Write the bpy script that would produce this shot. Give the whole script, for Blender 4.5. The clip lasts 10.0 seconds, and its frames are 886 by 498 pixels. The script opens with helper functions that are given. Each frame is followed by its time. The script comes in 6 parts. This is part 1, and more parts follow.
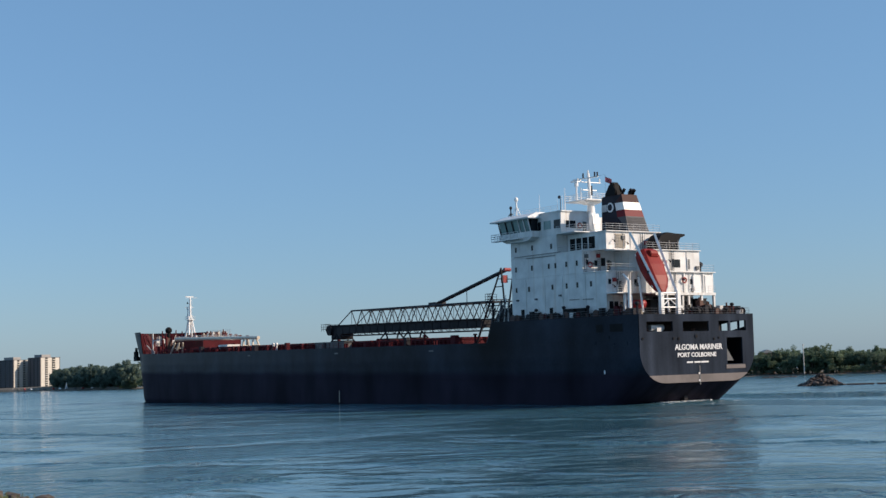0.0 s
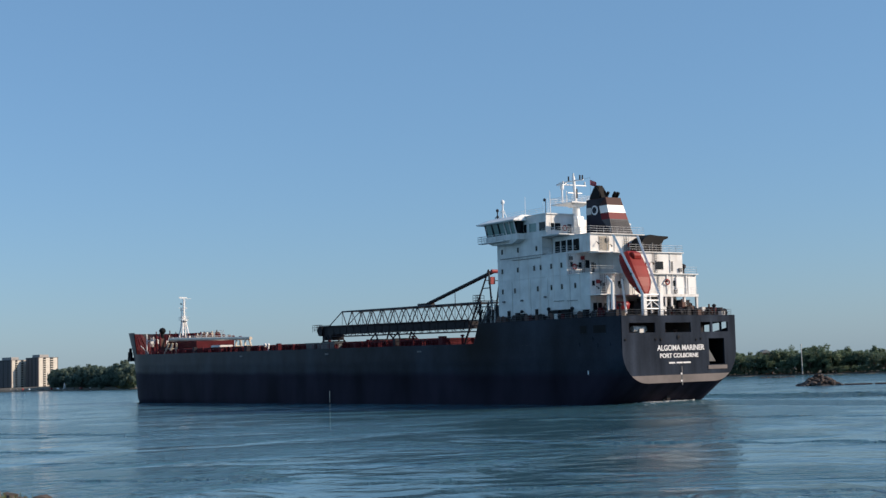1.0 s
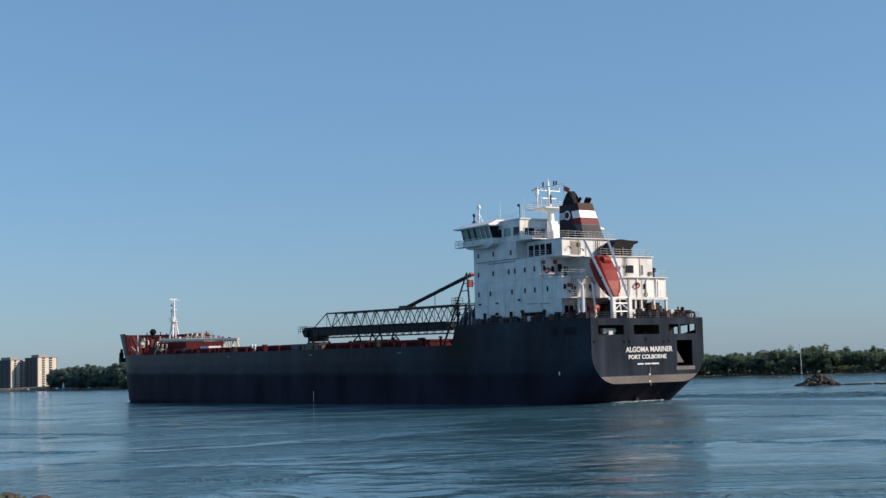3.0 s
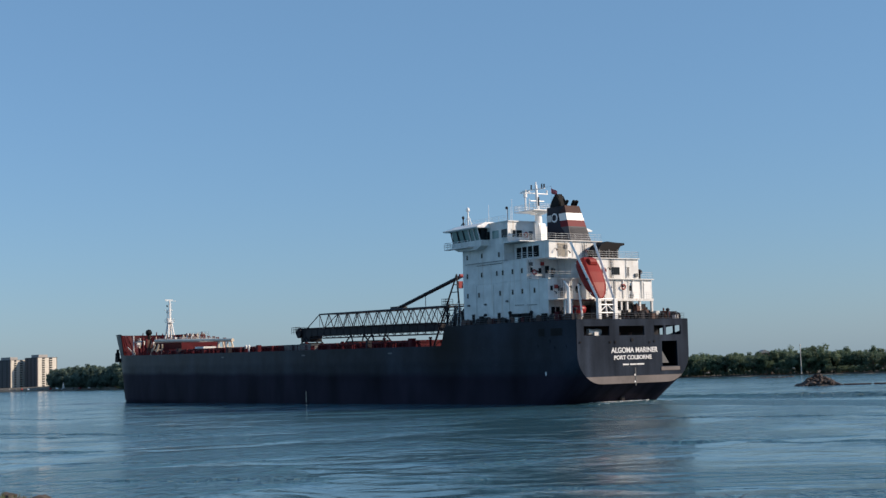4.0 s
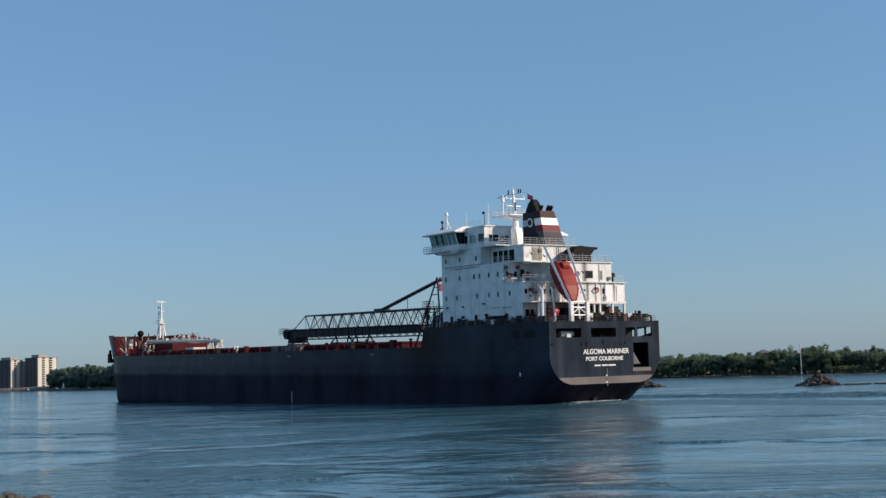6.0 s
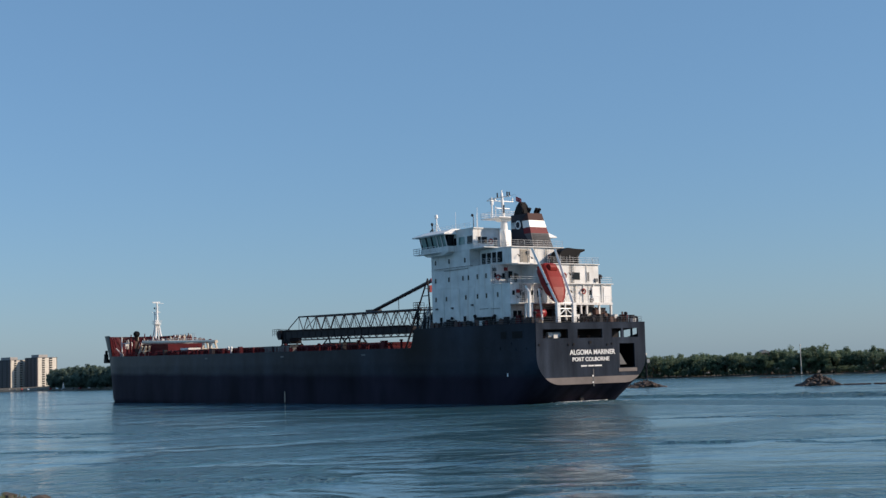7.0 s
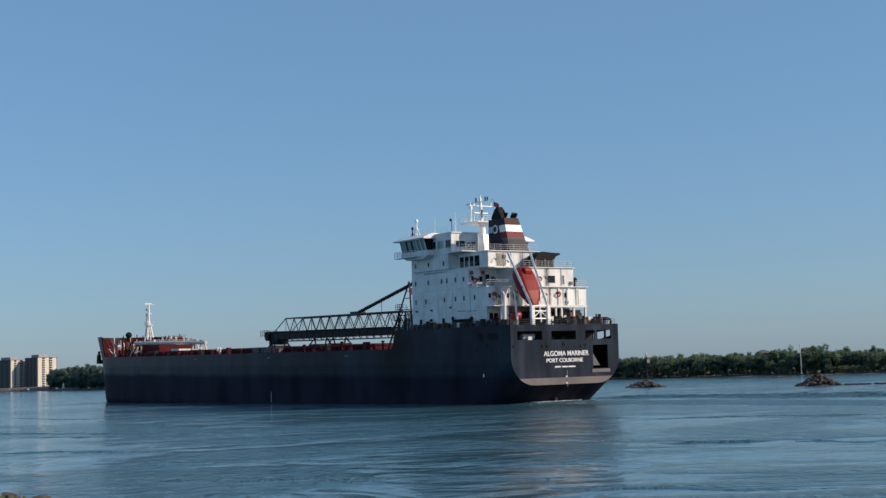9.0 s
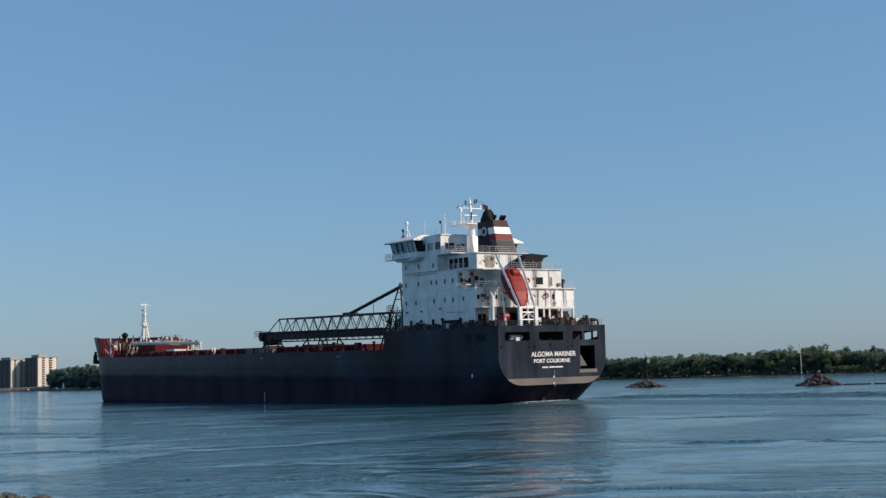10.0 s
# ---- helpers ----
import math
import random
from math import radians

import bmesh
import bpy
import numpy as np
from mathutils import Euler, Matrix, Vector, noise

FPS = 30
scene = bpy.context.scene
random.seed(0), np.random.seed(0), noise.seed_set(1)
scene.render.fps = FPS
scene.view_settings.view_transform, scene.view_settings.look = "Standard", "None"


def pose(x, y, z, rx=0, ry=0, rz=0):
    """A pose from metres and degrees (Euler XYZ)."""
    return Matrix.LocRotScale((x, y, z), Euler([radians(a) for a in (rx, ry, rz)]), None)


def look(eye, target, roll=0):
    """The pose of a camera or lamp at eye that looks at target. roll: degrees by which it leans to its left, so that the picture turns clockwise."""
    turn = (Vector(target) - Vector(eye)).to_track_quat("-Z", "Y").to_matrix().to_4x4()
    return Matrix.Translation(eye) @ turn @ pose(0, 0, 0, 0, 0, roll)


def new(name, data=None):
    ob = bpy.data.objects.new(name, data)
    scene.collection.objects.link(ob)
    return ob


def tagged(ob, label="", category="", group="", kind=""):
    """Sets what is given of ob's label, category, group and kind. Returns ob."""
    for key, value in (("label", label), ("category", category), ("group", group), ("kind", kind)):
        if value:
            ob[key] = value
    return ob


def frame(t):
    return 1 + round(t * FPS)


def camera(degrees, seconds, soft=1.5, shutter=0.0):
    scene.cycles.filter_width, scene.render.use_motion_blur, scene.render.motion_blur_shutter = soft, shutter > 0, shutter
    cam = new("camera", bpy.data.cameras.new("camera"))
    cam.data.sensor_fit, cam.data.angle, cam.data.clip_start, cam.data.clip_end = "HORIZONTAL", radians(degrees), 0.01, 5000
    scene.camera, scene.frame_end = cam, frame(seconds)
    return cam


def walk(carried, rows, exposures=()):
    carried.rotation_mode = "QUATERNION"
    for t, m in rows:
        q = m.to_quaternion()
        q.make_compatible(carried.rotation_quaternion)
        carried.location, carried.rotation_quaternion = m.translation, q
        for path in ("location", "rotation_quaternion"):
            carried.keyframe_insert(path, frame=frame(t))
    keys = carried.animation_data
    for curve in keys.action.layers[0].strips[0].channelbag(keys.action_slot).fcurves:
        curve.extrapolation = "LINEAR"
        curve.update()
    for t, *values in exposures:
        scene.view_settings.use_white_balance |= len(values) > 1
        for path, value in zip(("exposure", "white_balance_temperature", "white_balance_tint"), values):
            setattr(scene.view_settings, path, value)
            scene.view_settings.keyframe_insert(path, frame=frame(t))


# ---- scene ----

# ---------------- camera ----------------
cam = camera(37.795, 10.0, soft=1.45)


def view(yaw):
    return pose(0, 0, 5.88, 90 + 5.437, 0, yaw) @ pose(0, 0, 0, 0, 0, -1.919)


# ---------------- world and sun ----------------
SUN_AZ, SUN_EL = 101.0, 27.0      # degrees from +y clockwise, and up
world = bpy.data.worlds.new("sky")
scene.world = world
world.use_nodes = True
wn = world.node_tree.nodes
sky = wn.new("ShaderNodeTexSky")
sky.sky_type, sky.sun_disc = "NISHITA", False
sky.sun_elevation, sky.sun_rotation = radians(SUN_EL), radians(SUN_AZ)
sky.air_density, sky.dust_density, sky.ozone_density = 1.2, 0.6, 6.0
wn["Background"].inputs["Strength"].default_value = 0.116
haze = wn.new("ShaderNodeMixRGB")        # even blue summer haze over the clear sky
haze.inputs["Fac"].default_value, haze.inputs["Color2"].default_value = 0.45, (1.8, 3.3, 4.15, 1)
world.node_tree.links.new(sky.outputs[0], haze.inputs["Color1"])
world.node_tree.links.new(haze.outputs[0], wn["Background"].inputs["Color"])
sun_data = bpy.data.lights.new("sun", "SUN")
sun_data.energy, sun_data.angle, sun_data.color = 5.0, radians(0.5), (1.0, 0.80, 0.54)
sun = new("sun", sun_data)
_a, _e = radians(SUN_AZ), radians(SUN_EL)
SUN_DIR = Vector((math.sin(_a) * math.cos(_e), math.cos(_a) * math.cos(_e), math.sin(_e)))
sun.matrix_world = look(SUN_DIR * 100, (0, 0, 0))


# ---------------- materials ----------------
def mat(name, colour, rough=0.5, metal=0.0, vary=0.15, scale=1.0, bump=0.0, second=None, streak=0.0, streak_colour=(0.25, 0.12, 0.05), spec=0.5):
    m = bpy.data.materials.new(name)
    m.use_nodes = True
    n, l = m.node_tree.nodes, m.node_tree.links
    b = n["Principled BSDF"]
    b.inputs["Roughness"].default_value, b.inputs["Metallic"].default_value = rough, metal
    b.inputs["Specular IOR Level"].default_value = spec
    tc = n.new("ShaderNodeTexCoord")
    big = n.new("ShaderNodeTexNoise")
    big.inputs["Scale"].default_value, big.inputs["Detail"].default_value = 0.35 * scale, 5
    fine = n.new("ShaderNodeTexNoise")
    fine.inputs["Scale"].default_value, fine.inputs["Detail"].default_value = 6 * scale, 3
    l.new(tc.outputs["Object"], big.inputs["Vector"]), l.new(tc.outputs["Object"], fine.inputs["Vector"])
    add = n.new("ShaderNodeMath")
    add.operation = "MULTIPLY_ADD"
    add.inputs[1].default_value = 0.35
    l.new(fine.outputs["Fac"], add.inputs[0]), l.new(big.outputs["Fac"], add.inputs[2])
    ramp = n.new("ShaderNodeValToRGB")
    ramp.color_ramp.elements[0].position, ramp.color_ramp.elements[1].position = 0.45, 0.9
    c2 = second or tuple(min(1, c * (1 + vary)) for c in colour)
    c1 = tuple(c * (1 - vary) for c in colour)
    ramp.color_ramp.elements[0].color, ramp.color_ramp.elements[1].color = (*c1, 1), (*c2, 1)
    l.new(add.outputs[0], ramp.inputs[0])
    out = ramp.outputs[0]
    if streak:
        mp = n.new("ShaderNodeMapping")
        mp.inputs["Scale"].default_value = (1.6, 1.6, 0.10)
        st = n.new("ShaderNodeTexNoise")
        st.inputs["Scale"].default_value, st.inputs["Detail"].default_value = 1.0, 6
        l.new(tc.outputs["Object"], mp.inputs[0]), l.new(mp.outputs[0], st.inputs["Vector"])
        sr = n.new("ShaderNodeMapRange")
        sr.inputs["From Min"].default_value, sr.inputs["From Max"].default_value = 0.56, 0.78
        sr.inputs["To Max"].default_value = streak
        l.new(st.outputs["Fac"], sr.inputs["Value"])
        mx = n.new("ShaderNodeMixRGB")
        mx.inputs["Color2"].default_value = (*streak_colour, 1)
        l.new(sr.outputs[0], mx.inputs["Fac"]), l.new(out, mx.inputs["Color1"])
        out = mx.outputs[0]
    l.new(out, b.inputs["Base Color"])
    if bump:
        bp = n.new("ShaderNodeBump")
        bp.inputs["Strength"].default_value, bp.inputs["Distance"].default_value = 0.5, bump
        l.new(add.outputs[0], bp.inputs["Height"]), l.new(bp.outputs[0], b.inputs["Normal"])
    return m


def hull_material():
    """Blue-grey glossy topsides over a darker bottom, with scuffs and plate unevenness."""
    m = mat("hull_paint", (0.0240, 0.0310, 0.0450), 0.3, vary=0.25, scale=0.5, streak=0.45, streak_colour=(0.031, 0.039, 0.055), spec=0.3)
    n, l = m.node_tree.nodes, m.node_tree.links
    b = n["Principled BSDF"]
    src = b.inputs["Base Color"].links[0].from_socket
    tc = n.new("ShaderNodeTexCoord")
    sep = n.new("ShaderNodeSeparateXYZ")
    l.new(tc.outputs["Object"], sep.inputs[0])

    def ranged(value, a0, a1, b0, b1):
        r = n.new("ShaderNodeMapRange")
        for key, v in (("From Min", a0), ("From Max", a1), ("To Min", b0), ("To Max", b1)):
            r.inputs[key].default_value = v
        l.new(value, r.inputs["Value"])
        return r.outputs[0]

    def math2(op, x, y):
        q = n.new("ShaderNodeMath")
        q.operation = op
        l.new(x, q.inputs[0])
        if isinstance(y, float):
            q.inputs[1].default_value = y
        else:
            l.new(y, q.inputs[1])
        return q.outputs[0]

    def cloud(scale, detail):
        mp = n.new("ShaderNodeMapping")
        mp.inputs["Scale"].default_value = scale
        q = n.new("ShaderNodeTexNoise")
        q.inputs["Scale"].default_value, q.inputs["Detail"].default_value = 1.0, detail
        l.new(tc.outputs["Object"], mp.inputs[0]), l.new(mp.outputs[0], q.inputs["Vector"])
        return q.outputs["Fac"]

    # two paint edges: topsides, a middle band and the bottom coat; the transom keeps its topside paint
    level = math2("ADD", sep.outputs[2], math2("MULTIPLY", cloud((0.12, 0.25, 0.3), 5), 1.2))
    aft = math2("LESS_THAN", sep.outputs[0], 0.015)
    top = math2("MAXIMUM", ranged(level, 4.8, 5.9, 0.0, 1.0), aft)
    upper = math2("MAXIMUM", ranged(level, 7.2, 8.1, 0.0, 1.0), aft)
    mx = n.new("ShaderNodeMixRGB")
    mx.inputs["Color1"].default_value = (0.0250, 0.0220, 0.0345, 1)
    l.new(top, mx.inputs["Fac"]), l.new(src, mx.inputs["Color2"])
    l.new(math2("ADD", ranged(top, 0, 1, 0.012, 0.024), ranged(upper, 0, 1, 0.0, 0.014)), b.inputs["Specular IOR Level"])
    l.new(ranged(top, 0, 1, 0.5, 0.3), b.inputs["Roughness"])
    # broad weathered panels along the side, and soot by the break of the poop, widened to paint in the dimmer aft side
    panels = ranged(cloud((0.10, 0.5, 0.05), 3), 0.3, 0.7, 0.6, 1.45)
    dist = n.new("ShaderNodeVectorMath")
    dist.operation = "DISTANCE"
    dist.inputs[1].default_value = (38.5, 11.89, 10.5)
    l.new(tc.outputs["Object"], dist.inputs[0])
    # wide fade puts the weaker reflection of the aft side into the colour
    soot_and_dim = ranged(dist.outputs["Value"], 1.0, 11.0, 0.25, 1.0)
    mul = n.new("ShaderNodeVectorMath")
    mul.operation = "SCALE"
    l.new(mx.outputs[0], mul.inputs[0]), l.new(math2("MULTIPLY", panels, soot_and_dim), mul.inputs["Scale"]), l.new(mul.outputs[0], b.inputs["Base Color"])
    bp = n.new("ShaderNodeBump")
    bp.inputs["Strength"].default_value, bp.inputs["Distance"].default_value = 0.25, 0.06
    l.new(cloud((0.5, 0.5, 0.5), 2), bp.inputs["Height"]), l.new(bp.outputs[0], b.inputs["Normal"])
    return m


def water_material(name, lift, rough, calm, chop_size):
    """River water: long swell, chop gathered in patches, a blue-green body."""
    m = bpy.data.materials.new(name)
    m.use_nodes = True
    n, l = m.node_tree.nodes, m.node_tree.links
    b = n["Principled BSDF"]
    b.inputs["Base Color"].default_value = (0.042, 0.112, 0.147, 1)
    b.inputs["IOR"].default_value = 1.333
    tc = n.new("ShaderNodeTexCoord")

    def ripple(scale, stretch, detail, distort=0.0, turn=8):
        mp = n.new("ShaderNodeMapping")
        mp.inputs["Scale"].default_value = (scale * stretch, scale, 1)
        mp.inputs["Rotation"].default_value = (0, 0, radians(turn))
        t = n.new("ShaderNodeTexNoise")
        t.inputs["Scale"].default_value, t.inputs["Detail"].default_value, t.inputs["Distortion"].default_value = 1.0, detail, distort
        l.new(tc.outputs["Object"], mp.inputs[0]), l.new(mp.outputs[0], t.inputs["Vector"])
        return t.outputs["Fac"]

    swell, chop, patch = ripple(0.11, 1.1, 3, 0.8), ripple(chop_size, 1.3, 4, 0.8, -14), ripple(0.04, 0.75, 6, 1.2, 5)
    s1 = n.new("ShaderNodeMath")
    s1.operation = "MULTIPLY"
    l.new(chop, s1.inputs[0])
    pr = n.new("ShaderNodeMapRange")
    pr.interpolation_type = "SMOOTHSTEP"
    pr.inputs["From Min"].default_value, pr.inputs["From Max"].default_value = 0.47, 0.58
    pr.inputs["To Min"].default_value, pr.inputs["To Max"].default_value = calm, 1.7
    l.new(patch, pr.inputs["Value"]), l.new(pr.outputs[0], s1.inputs[1])
    s2 = n.new("ShaderNodeMath")
    s2.operation = "ADD"
    l.new(swell, s2.inputs[0]), l.new(s1.outputs[0], s2.inputs[1])
    bp = n.new("ShaderNodeBump")
    bp.inputs["Strength"].default_value, bp.inputs["Distance"].default_value = 1.0, lift
    l.new(s2.outputs[0], bp.inputs["Height"]), l.new(bp.outputs[0], b.inputs["Normal"])
    b.inputs["Roughness"].default_value = rough
    return m


HULL = hull_material()
WATER = water_material("river_water", 0.50, 0.13, 0.12, 0.5)
RUFFLED = water_material("ruffled_water", 0.9, 0.3, 0.8, 1.4)
WHITE = mat("white_paint", (0.69, 0.69, 0.67), 0.45, vary=0.16, scale=1.6, streak=0.6, streak_colour=(0.42, 0.33, 0.24), bump=0.01)
WHITE_CLEAN = mat("white_gloss_paint", (0.80, 0.80, 0.78), 0.4, vary=0.05)
IVORY = mat("ivory_paint", (0.66, 0.58, 0.46), 0.5, vary=0.1, streak=0.35)
BUFF = mat("cream_paint", (0.62, 0.58, 0.48), 0.5, vary=0.08, streak=0.3)
LOUVRE = mat("dusty_louvre", (0.33, 0.30, 0.25), 0.7, vary=0.15, streak=0.4)
REDDECK = mat("red_oxide_paint", (0.080, 0.010, 0.014), 0.6, vary=0.3, streak=0.4, streak_colour=(0.045, 0.014, 0.014), bump=0.01, spec=0.12)
LINING = mat("worn_red_lining", (0.050, 0.009, 0.013), 0.65, vary=0.6, scale=2.5, streak=0.6, streak_colour=(0.10, 0.055, 0.050), spec=0.1)
DARKSTEEL = mat("dark_steel", (0.018, 0.017, 0.021), 0.6, vary=0.3, bump=0.01, spec=0.2)
GREYSTEEL = mat("grey_steel", (0.10, 0.105, 0.11), 0.5, vary=0.2)
BLACK = mat("soot_black", (0.010, 0.010, 0.011), 0.7, vary=0.3, spec=0.15)
GLASS = mat("dark_glass", (0.010, 0.014, 0.018), 0.15, vary=0.2, spec=0.22)
GREENGLASS = mat("tinted_glass", (0.14, 0.24, 0.23), 0.08, vary=0.2, spec=0.6)
ORANGE = mat("orange_gelcoat", (0.21, 0.014, 0.010), 0.5, vary=0.2, spec=0.25)
FLAGRED = mat("faded_flag", (0.42, 0.17, 0.20), 0.8, vary=0.5, scale=8)
REDPAINT = mat("red_paint", (0.26, 0.022, 0.024), 0.45, vary=0.15)
FUNNELBLUE = mat("funnel_dark_blue", (0.018, 0.018, 0.028), 0.5, vary=0.3, spec=0.15)
FUNNELRED = mat("funnel_red", (0.15, 0.014, 0.020), 0.55, vary=0.15, spec=0.2)
FUNNELTOP = mat("funnel_maroon", (0.055, 0.018, 0.017), 0.6, vary=0.2, spec=0.2)
BOOMGREY = mat("boom_grey", (0.048, 0.048, 0.054), 0.6, vary=0.25, spec=0.25)
FUNNELGREY = mat("funnel_louvre_grey", (0.085, 0.085, 0.092), 0.6, vary=0.4, spec=0.2)
TANBAND = mat("worn_stern_band", (0.13, 0.112, 0.108), 0.6, vary=0.25)
LETTER = mat("letter_white", (0.75, 0.75, 0.75), 0.5, vary=0.05)
RUST = mat("rust_brown", (0.095, 0.050, 0.038), 0.8, vary=0.3, bump=0.02)
ROCK = mat("rock", (0.080, 0.062, 0.054), 0.9, vary=0.45, scale=2, bump=0.08)
BARK = mat("bark", (0.10, 0.08, 0.06), 0.9, vary=0.3, scale=4, bump=0.03)
FOAM = mat("foam", (0.72, 0.76, 0.76), 0.7, vary=0.2, scale=2)
CONCRETE = mat("concrete", (0.30, 0.29, 0.28), 0.8, vary=0.15, bump=0.02)
# shade of the towers' left side is put into this dark wall grey
TOWER_SHADE_GREY = mat("tower_shade_grey", (0.105, 0.103, 0.108), 0.85, vary=0.15, scale=2, bump=0.02, spec=0.1)
CONCRETE_PALE = mat("pale_concrete", (0.55, 0.52, 0.46), 0.8, vary=0.1, bump=0.02)
EARTH = mat("bank_earth", (0.10, 0.085, 0.055), 0.95, vary=0.4, scale=1.5, bump=0.1, second=(0.20, 0.17, 0.13))
GRASS = mat("grass", (0.10, 0.12, 0.035), 0.8, vary=0.4, scale=3)


def leaf_material(colour):
    """Leaves that pass some light through."""
    m = mat("foliage", colour, 0.7, vary=0.35, scale=0.6)
    n, l = m.node_tree.nodes, m.node_tree.links
    b = n["Principled BSDF"]
    tr = n.new("ShaderNodeBsdfTranslucent")
    mix = n.new("ShaderNodeMixShader")
    mix.inputs[0].default_value = 0.5
    src = b.inputs["Base Color"].links[0].from_socket
    l.new(src, tr.inputs["Color"])
    l.new(b.outputs[0], mix.inputs[1]), l.new(tr.outputs[0], mix.inputs[2])
    l.new(mix.outputs[0], n["Material Output"].inputs["Surface"])
    return m


LEAVES = [leaf_material(c) for c in ((0.125, 0.180, 0.110), (0.135, 0.190, 0.112), (0.120, 0.172, 0.115), (0.145, 0.195, 0.110))]
# ridge and far leaves: blue of distance haze mixed into the base colour
HAZED_RIDGE = mat("hazed_ridge", (0.13, 0.17, 0.18), 0.9, vary=0.2, scale=0.05)
FARLEAVES = leaf_material((0.12, 0.17, 0.13))


# ---------------- mesh helpers ----------------
def box(bm, x0, x1, y0, y1, z0, z1, mi=0):
    vs = [bm.verts.new((x, y, z)) for x in (x0, x1) for y in (y0, y1) for z in (z0, z1)]
    for q in ((0, 1, 3, 2), (4, 6, 7, 5), (0, 4, 5, 1), (2, 3, 7, 6), (0, 2, 6, 4), (1, 5, 7, 3)):
        bm.faces.new([vs[i] for i in q]).material_index = mi


def prism(bm, pts, axis, a, b, mi=0):
    """A closed outline (2D) pushed along an axis from a to b."""
    def p3(p, d):
        return {"x": (d, p[0], p[1]), "y": (p[0], d, p[1]), "z": (p[0], p[1], d)}[axis]
    r0, r1 = [bm.verts.new(p3(p, a)) for p in pts], [bm.verts.new(p3(p, b)) for p in pts]
    k = len(pts)
    fs = [bm.faces.new(r0[::-1]), bm.faces.new(r1)] + [bm.faces.new((r0[i], r0[(i + 1) % k], r1[(i + 1) % k], r1[i])) for i in range(k)]
    for f in fs:
        f.material_index = mi


def rod(bm, a, b, r0, r1=None, sides=8, mi=0):
    """A tapered round bar from a to b."""
    a, b = Vector(a), Vector(b)
    r1 = r0 if r1 is None else r1
    d = (b - a).normalized()
    u = d.orthogonal().normalized()
    v = d.cross(u)
    c0, c1 = [], []
    for i in range(sides):
        w = 2 * math.pi * (i + 0.5) / sides
        o = u * math.cos(w) + v * math.sin(w)
        c0.append(bm.verts.new(a + o * r0)), c1.append(bm.verts.new(b + o * r1))
    for i in range(sides):
        bm.faces.new((c0[i], c0[(i + 1) % sides], c1[(i + 1) % sides], c1[i])).material_index = mi
    bm.faces.new(c0[::-1]).material_index = mi
    bm.faces.new(c1).material_index = mi


def ball(bm, c, rx, ry, rz, seg=12, rings=8, mi=0):
    res = bmesh.ops.create_uvsphere(bm, u_segments=seg, v_segments=rings, radius=1)
    for v in res["verts"]:
        v.co = Vector((c[0] + v.co.x * rx, c[1] + v.co.y * ry, c[2] + v.co.z * rz))
    for f in {f for v in res["verts"] for f in v.link_faces}:
        f.material_index, f.smooth = mi, True


def grid_faces(bm, rows, mi=0, smooth=True, close=False):
    vs = [[bm.verts.new(p) for p in r] for r in rows]
    for r0, r1 in zip(vs, vs[1:]):
        k = len(r0)
        for i in range(k if close else k - 1):
            f = bm.faces.new((r0[i], r0[(i + 1) % k], r1[(i + 1) % k], r1[i]))
            f.material_index, f.smooth = mi, smooth
    return vs


def finish(name, bm, materials):
    bmesh.ops.recalc_face_normals(bm, faces=bm.faces)
    me = bpy.data.meshes.new(name)
    bm.to_mesh(me)
    bm.free()
    for m in (materials if isinstance(materials, (list, tuple)) else [materials]):
        me.materials.append(m)
    return me


def part(name, bm, material, parent, label=""):
    ob = new(name, finish(name, bm, material))
    ob.parent = parent
    return tagged(ob, label)


def thing(name, bm, material, label, category, kind="", group=""):
    return tagged(new(name, finish(name, bm, material)), label, category, group, kind)


def root(name, label, category, group=""):
    e = new(name)
    e.empty_display_size = 0.5
    return tagged(e, label, category, group)


def rail(bm, pts, h=1.05, step=1.6, r=0.03, bars=3, mi=0):
    """Guard rail along a run of points, with stanchions."""
    for a, b in zip(pts, pts[1:]):
        a, b = Vector(a), Vector(b)
        k = max(1, round((b - a).length / step))
        for i in range(k + 1):
            p = a.lerp(b, i / k)
            rod(bm, p, p + Vector((0, 0, h)), r, sides=4, mi=mi)
        for j in range(bars):
            o = Vector((0, 0, h * (j + 1) / bars))
            rod(bm, a + o, b + o, r * 0.9, sides=4, mi=mi)


# ---------------- water ----------------
bm = bmesh.new()
xs = [-4200, -1500, -500, -150, -60, 0, 60, 150, 500, 1500, 4200]
ys = [-600, -150, -30, 20, 60, 120, 200, 320, 500, 900, 1800, 4600]
grid_faces(bm, [[(x, y, 0) for x in xs] for y in ys], smooth=False)
water = thing("water", bm, WATER, "blue-green rippled river water reflecting ship and sky", "water", kind="structure")

# ---------------- the ship (x forward from the transom, y to port, z up) ----------------
HB = 11.89
MAIN, POOP = 10.0, 13.55
ship = root("bulk_carrier", "dark blue-grey lake freighter with white superstructure, under way", "ship")


def half_breadth(x, z):
    """Half-breadth of the hull at length x and height z: blunt flared bow, full middle, cut-up stern."""
    u = min(1.0, max(0.0, (z + 4.0) / 20.0))
    start, stem = 210.2 + 5.0 * u, 229.2 + 7.0 * u ** 1.3
    if x > start:
        s = min(1.0, (x - start) / (stem - start))
        return HB * math.sqrt(max(0.0, 1 - s ** 2.15))
    return HB


def keel(x):
    """Lowest point of the modelled shell: the counter rises to the transom."""
    return 3.1 - 0.66 * x if x < 12 else -4.9


